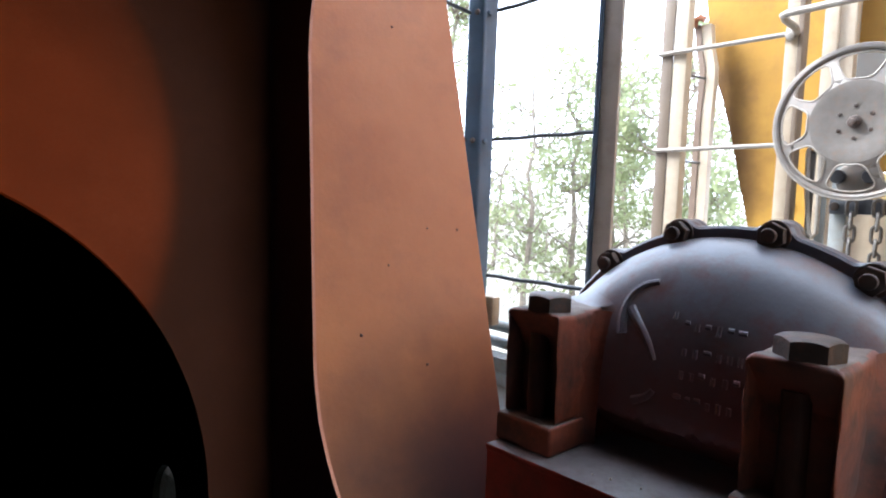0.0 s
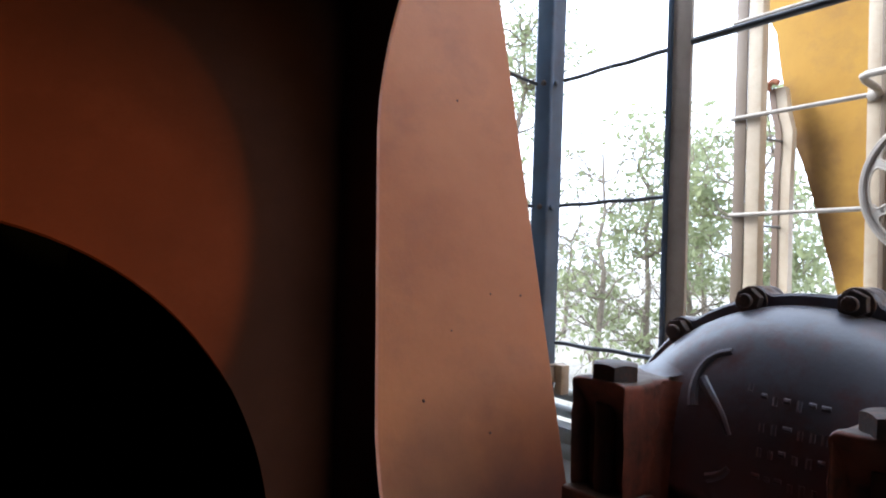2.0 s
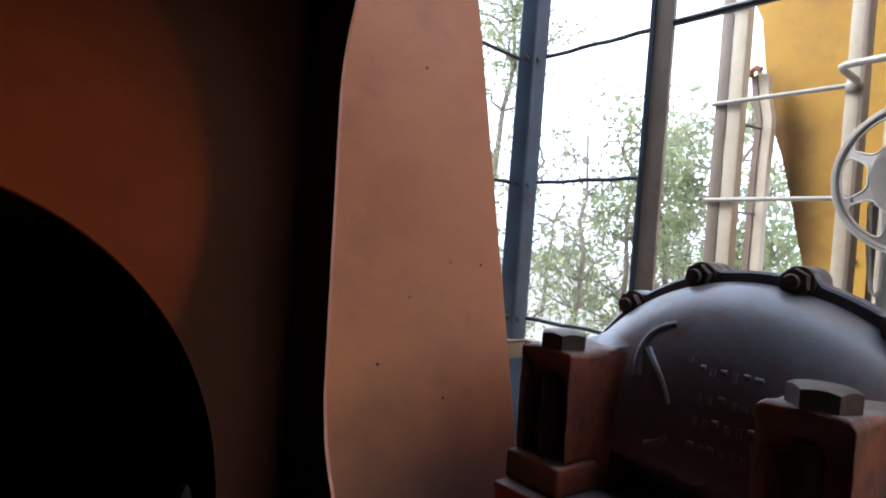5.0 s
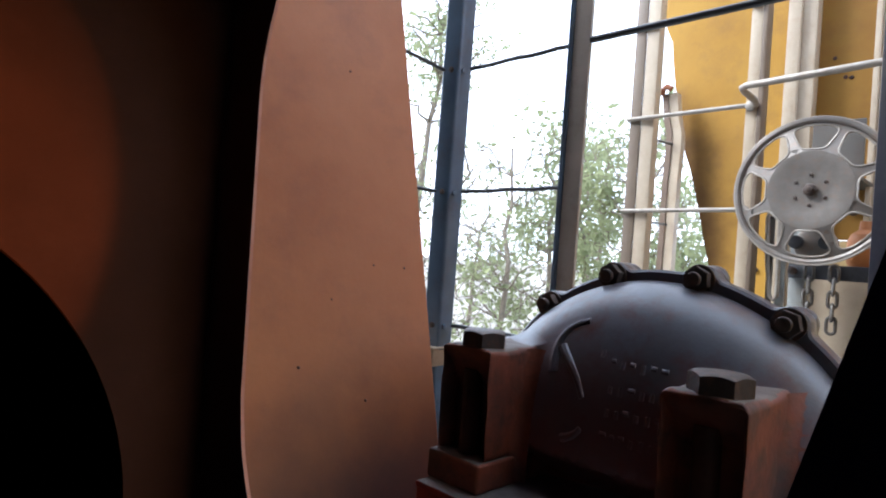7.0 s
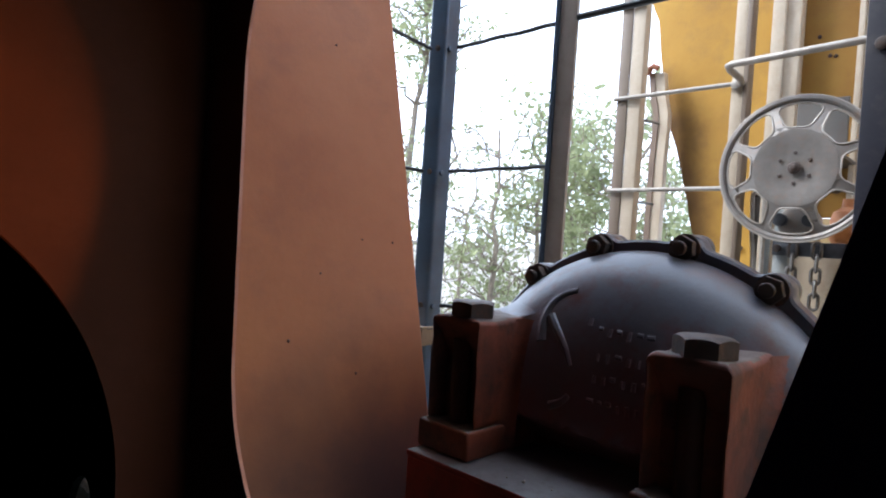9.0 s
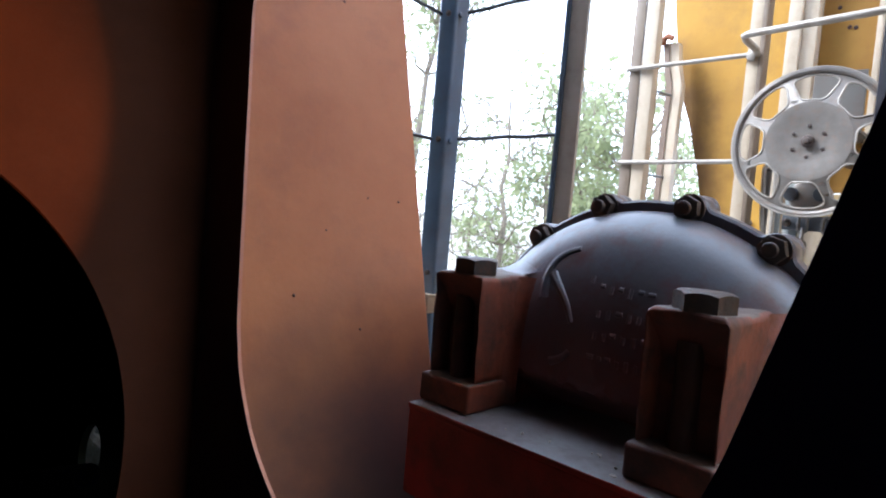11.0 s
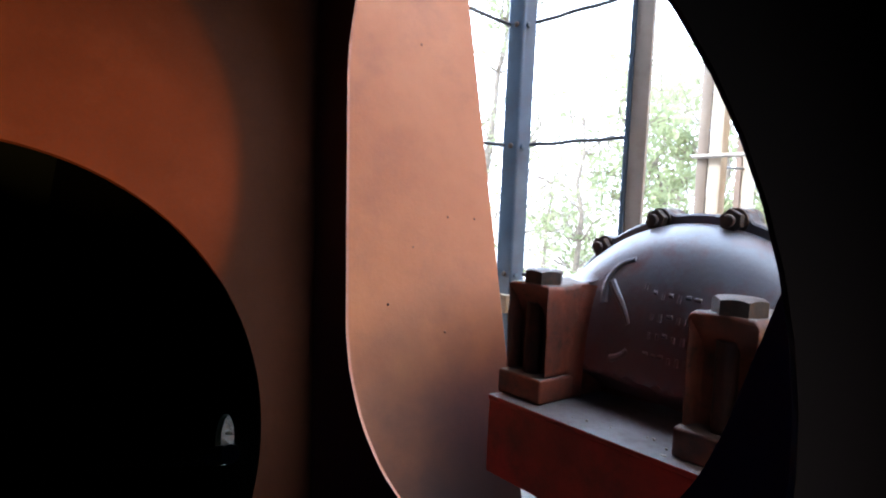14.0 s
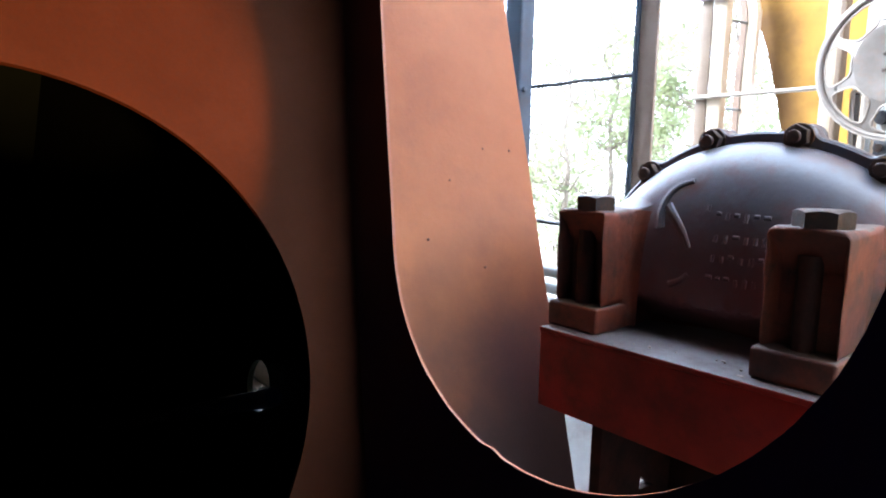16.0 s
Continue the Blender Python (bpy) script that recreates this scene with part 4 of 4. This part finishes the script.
part("strip", rel(box(bmesh.new(), -0.522, -0.508, 1.765, 1.772, -0.12, 0.165, 0.001), strap), M_DULL, strap)
part("strip", rel(box(bmesh.new(), -0.500, -0.478, 1.770, 1.777, -0.12, 0.165, 0.001), strap), M_GREY, strap)
part("pin", rel(tube(bmesh.new(), [(-0.522, 1.768, 0.160), (-0.478, 1.771, 0.160)], 0.005, 10), strap), M_BOLT, strap)

# upright beyond the wheel
dark_post = empty("dark_post", (-0.15, 1.32, -1.25), "dark blue-grey upright beside the handwheel", "post")
part("shaft", rel(box(bmesh.new(), -0.2125, -0.10, 1.30, 1.34, -1.25, 1.6, 0.002), dark_post), M_POSTBLUE, dark_post)
part("bolt", rel(disc(bmesh.new(), (-0.187, 1.30, 0.377), (0, -1, 0), 0.012, 0.010, 18, 0.004), dark_post), M_BOLT, dark_post)

# tan box and its clamp at the cage foot
jb = empty("junction_box", (-0.93, 0.965, -0.24), "tan painted steel box with a pale lid on the cage foot", "box")
part("body", rel(box(bmesh.new(), -0.985, -0.893, 0.925, 1.00, -0.240, -0.2035, 0.003), jb), M_BEIGE, jb)
part("lid", rel(box(bmesh.new(), -0.988, -0.890, 0.922, 1.003, -0.203, -0.1985, 0.0015), jb), M_CREAM, jb, "pale lid")
part("clamp", rel(box(bmesh.new(), -0.8925, -0.872, 0.975, 1.0, -0.262, -0.2, 0.004), jb), M_BEIGE, jb)
part("bracket", rel(box(bmesh.new(), -0.975, -0.955, 0.985, 1.035, -0.2640, -0.2405, 0.002), jb), M_GREY, jb)

# pipes low behind the side plate
for z, y, r in ((-0.262, 1.02, 0.013), (-0.305, 1.04, 0.013), (-0.375, 1.0, 0.016)):
    tagged(link("pipe", tube(bmesh.new(), [(-1.3, y, z), (-0.60, y, z - 0.01)], r, 14), M_GREY, smooth=True), "grey pipe along the cage foot", "pipe", "pipes")


# ---- trees ----
def tree(x, y, h, spread, leaves, seed, low=1):
    rnd = random.Random(seed)
    t = empty("tree", (x, y, -1.25), "young broadleaf tree with thin limbs and loose leaves", "tree", "trees")
    bm, tips = bmesh.new(), []
    lean = Vector((rnd.uniform(-0.15, 0.15), rnd.uniform(-0.15, 0.15), 1))
    trunk = [lean * (h * i / 8) + Vector((rnd.uniform(-1, 1), rnd.uniform(-1, 1), 0)) * 0.05 * i / 3 for i in range(9)]
    tube(bm, trunk, 0.06 * h / 4, 8, r1=0.012)
    for k in range(16):
        i = rnd.randint(low, 7)
        a = rnd.uniform(0, 6.28)
        d = Vector((math.cos(a), math.sin(a), rnd.uniform(0.2, 0.9))).normalized()
        ln = spread * rnd.uniform(0.5, 1.0)
        pts = [trunk[i] + d * ln * s / 5 + Vector((rnd.uniform(-1, 1), rnd.uniform(-1, 1), rnd.uniform(-1, 1))) * 0.04 * s for s in range(6)]
        tube(bm, pts, 0.018 * h / 4, 5, r1=0.004)
        for s in range(1, 6):
            tips.append(pts[s])
            for _ in range(2):
                e = Vector((rnd.uniform(-1, 1), rnd.uniform(-1, 1), rnd.uniform(-0.6, 1))).normalized() * rnd.uniform(0.2, 0.5)
                tube(bm, [pts[s], pts[s] + e * 0.5 + Vector((0, 0, 0.03)), pts[s] + e], 0.005, 4, r1=0.0015)
                tips.append(pts[s] + e)
                tips.append(pts[s] + e * 0.6)
    part("trunk", bm, M_BARK, t)
    tips = [p for p in tips if noise.noise(p * 2.2 + Vector((seed, 0, 0))) > 0.04] or tips   # leaves hang in clumps with gaps
    verts, faces = [], []
    for _ in range(leaves):
        c = rnd.choice(tips) + Vector((rnd.gauss(0, 1), rnd.gauss(0, 1), rnd.gauss(0, 1))) * 0.075
        n = Vector((rnd.uniform(-1, 1), rnd.uniform(-1, 1), rnd.uniform(-0.3, 1))).normalized()
        u = n.orthogonal().normalized()
        u = (u * math.cos(rnd.uniform(0, 6.28)) + n.cross(u) * math.sin(rnd.uniform(0, 6.28))).normalized()
        v = n.cross(u)
        s = rnd.uniform(0.028, 0.058)
        k = len(verts)
        verts += [c - u * s, c + v * s * 0.45 + n * s * 0.1, c + u * s, c - v * s * 0.45 + n * s * 0.1]
        faces += [(k, k + 1, k + 2), (k, k + 2, k + 3)]
    me = bpy.data.meshes.new("crown")
    me.from_pydata(verts, [], faces)
    me.materials.append(M_LEAF)
    o = new("crown", me)
    o.parent = t
    tagged(o, "loose green leaves", kind="stuff")


def from_view(ang, dist):
    """A spot on the ground by its bearing left of +y and its distance."""
    return -dist * math.sin(radians(ang)), dist * math.cos(radians(ang))


for i, (ang, dist, h, sp, lv) in enumerate(((49, 7.5, 2.5, 0.9, 260), (44, 7.4, 2.6, 1.0, 420), (39, 6.6, 2.5, 0.9, 650), (34.5, 7.4, 2.8, 1.0, 1700), (31, 7.8, 3.0, 1.1, 2400), (27.5, 6.8, 2.7, 1.1, 2200), (24, 7.6, 2.7, 1.2, 1900), (42, 11.5, 2.8, 1.3, 500), (30, 11.5, 3.7, 1.6, 2600), (48.5, 8.6, 5.0, 1.0, 1500))):
    x, y = from_view(ang, dist)
    tree(x, y, h, sp, lv, 10 + i, 5 if h > 4.5 else 1)

# ---- small things ----
bm = bmesh.new()
rnd = random.Random(3)
for k in range(6):
    t = bmesh.new()
    bmesh.ops.create_icosphere(t, subdivisions=1, radius=rnd.uniform(0.0006, 0.0012))
    for v in t.verts:
        v.co *= rnd.uniform(0.6, 1.2)
    join(bm, t, Matrix.Translation((rnd.uniform(-0.19, -0.10), rnd.uniform(0.268, 0.290), GT + 0.0006)))
for at, size in (((-0.1053, 0.2720, GT), 0.0016), ((-0.1229, 0.2901, GT), 0.0013)):   # pale paint chips
    t = bmesh.new()
    bmesh.ops.create_icosphere(t, subdivisions=1, radius=size)
    bmesh.ops.scale(t, vec=(1.4, 1, 0.5), verts=t.verts)
    join(bm, t, Matrix.Translation(at))
tagged(link("grit", bm, M_POST), "grit scattered on the dusty flange", "grit", kind="stuff")
# torn rusty clip at the pole's head
bm = tube(bmesh.new(), [(-0.956, 1.985, 0.592), (-0.950, 1.983, 0.612), (-0.936, 1.980, 0.619), (-0.920, 1.982, 0.610)], 0.010, 8)
tagged(link("pole_clip", bm, mat("rust", (0.25, 0.09, 0.04), (0.15, 0.06, 0.03), 0.8), smooth=True), "rusty bent clip on the pole head", "clip")
# short stays between the ladder and the pole
for z, z2 in ((0.393, 0.427), (0.143, 0.156)):
    tagged(link("stay_rod", tube(bmesh.new(), [(-0.868, LY + 0.01, z), (-0.915, 2.0, z2)], 0.004, 8), M_DARKROD, smooth=True), "short dark stay rod from ladder to pole", "rod", "stay rods")

# beyond the small drain hole: an added rough plinth with a brown beam and loose stones on it, standing in for shaded
# gravel
M_PLINTH = mat("rough_aggregate", (0.38, 0.33, 0.27), (0.20, 0.17, 0.14), 0.95, 0, 40, 0.9, 160, (0.5, 0.48, 0.45), 0.8)
bm = box(bmesh.new(), -1.45, -0.80, 0.335, 0.56, -1.29, -0.425, 0.012)
tagged(link("plinth", bm, M_PLINTH), "rough aggregate plinth standing in for shaded gravel beside the leg", "plinth")
bm = box(bmesh.new(), -1.45, -0.80, 0.385, 0.50, -0.425, -0.20, 0.006)
tagged(link("sill_beam", bm, M_BEIGE), "brown painted steel beam lying on the plinth", "beam")
bm = bmesh.new()
rnd = random.Random(31)
for i in range(90):
    t = bmesh.new()
    r = rnd.uniform(0.004, 0.009)
    bmesh.ops.create_icosphere(t, subdivisions=1, radius=r)
    for v in t.verts:
        v.co *= rnd.uniform(0.7, 1.2)
    join(bm, t, Matrix.Translation((rnd.uniform(-1.3, -0.82), rnd.uniform(0.345, 0.378), -0.425 + r * 0.6)))
tagged(link("loose_stones", bm, M_CONC), "pale stones scattered on the rough plinth", "stones", kind="stuff")
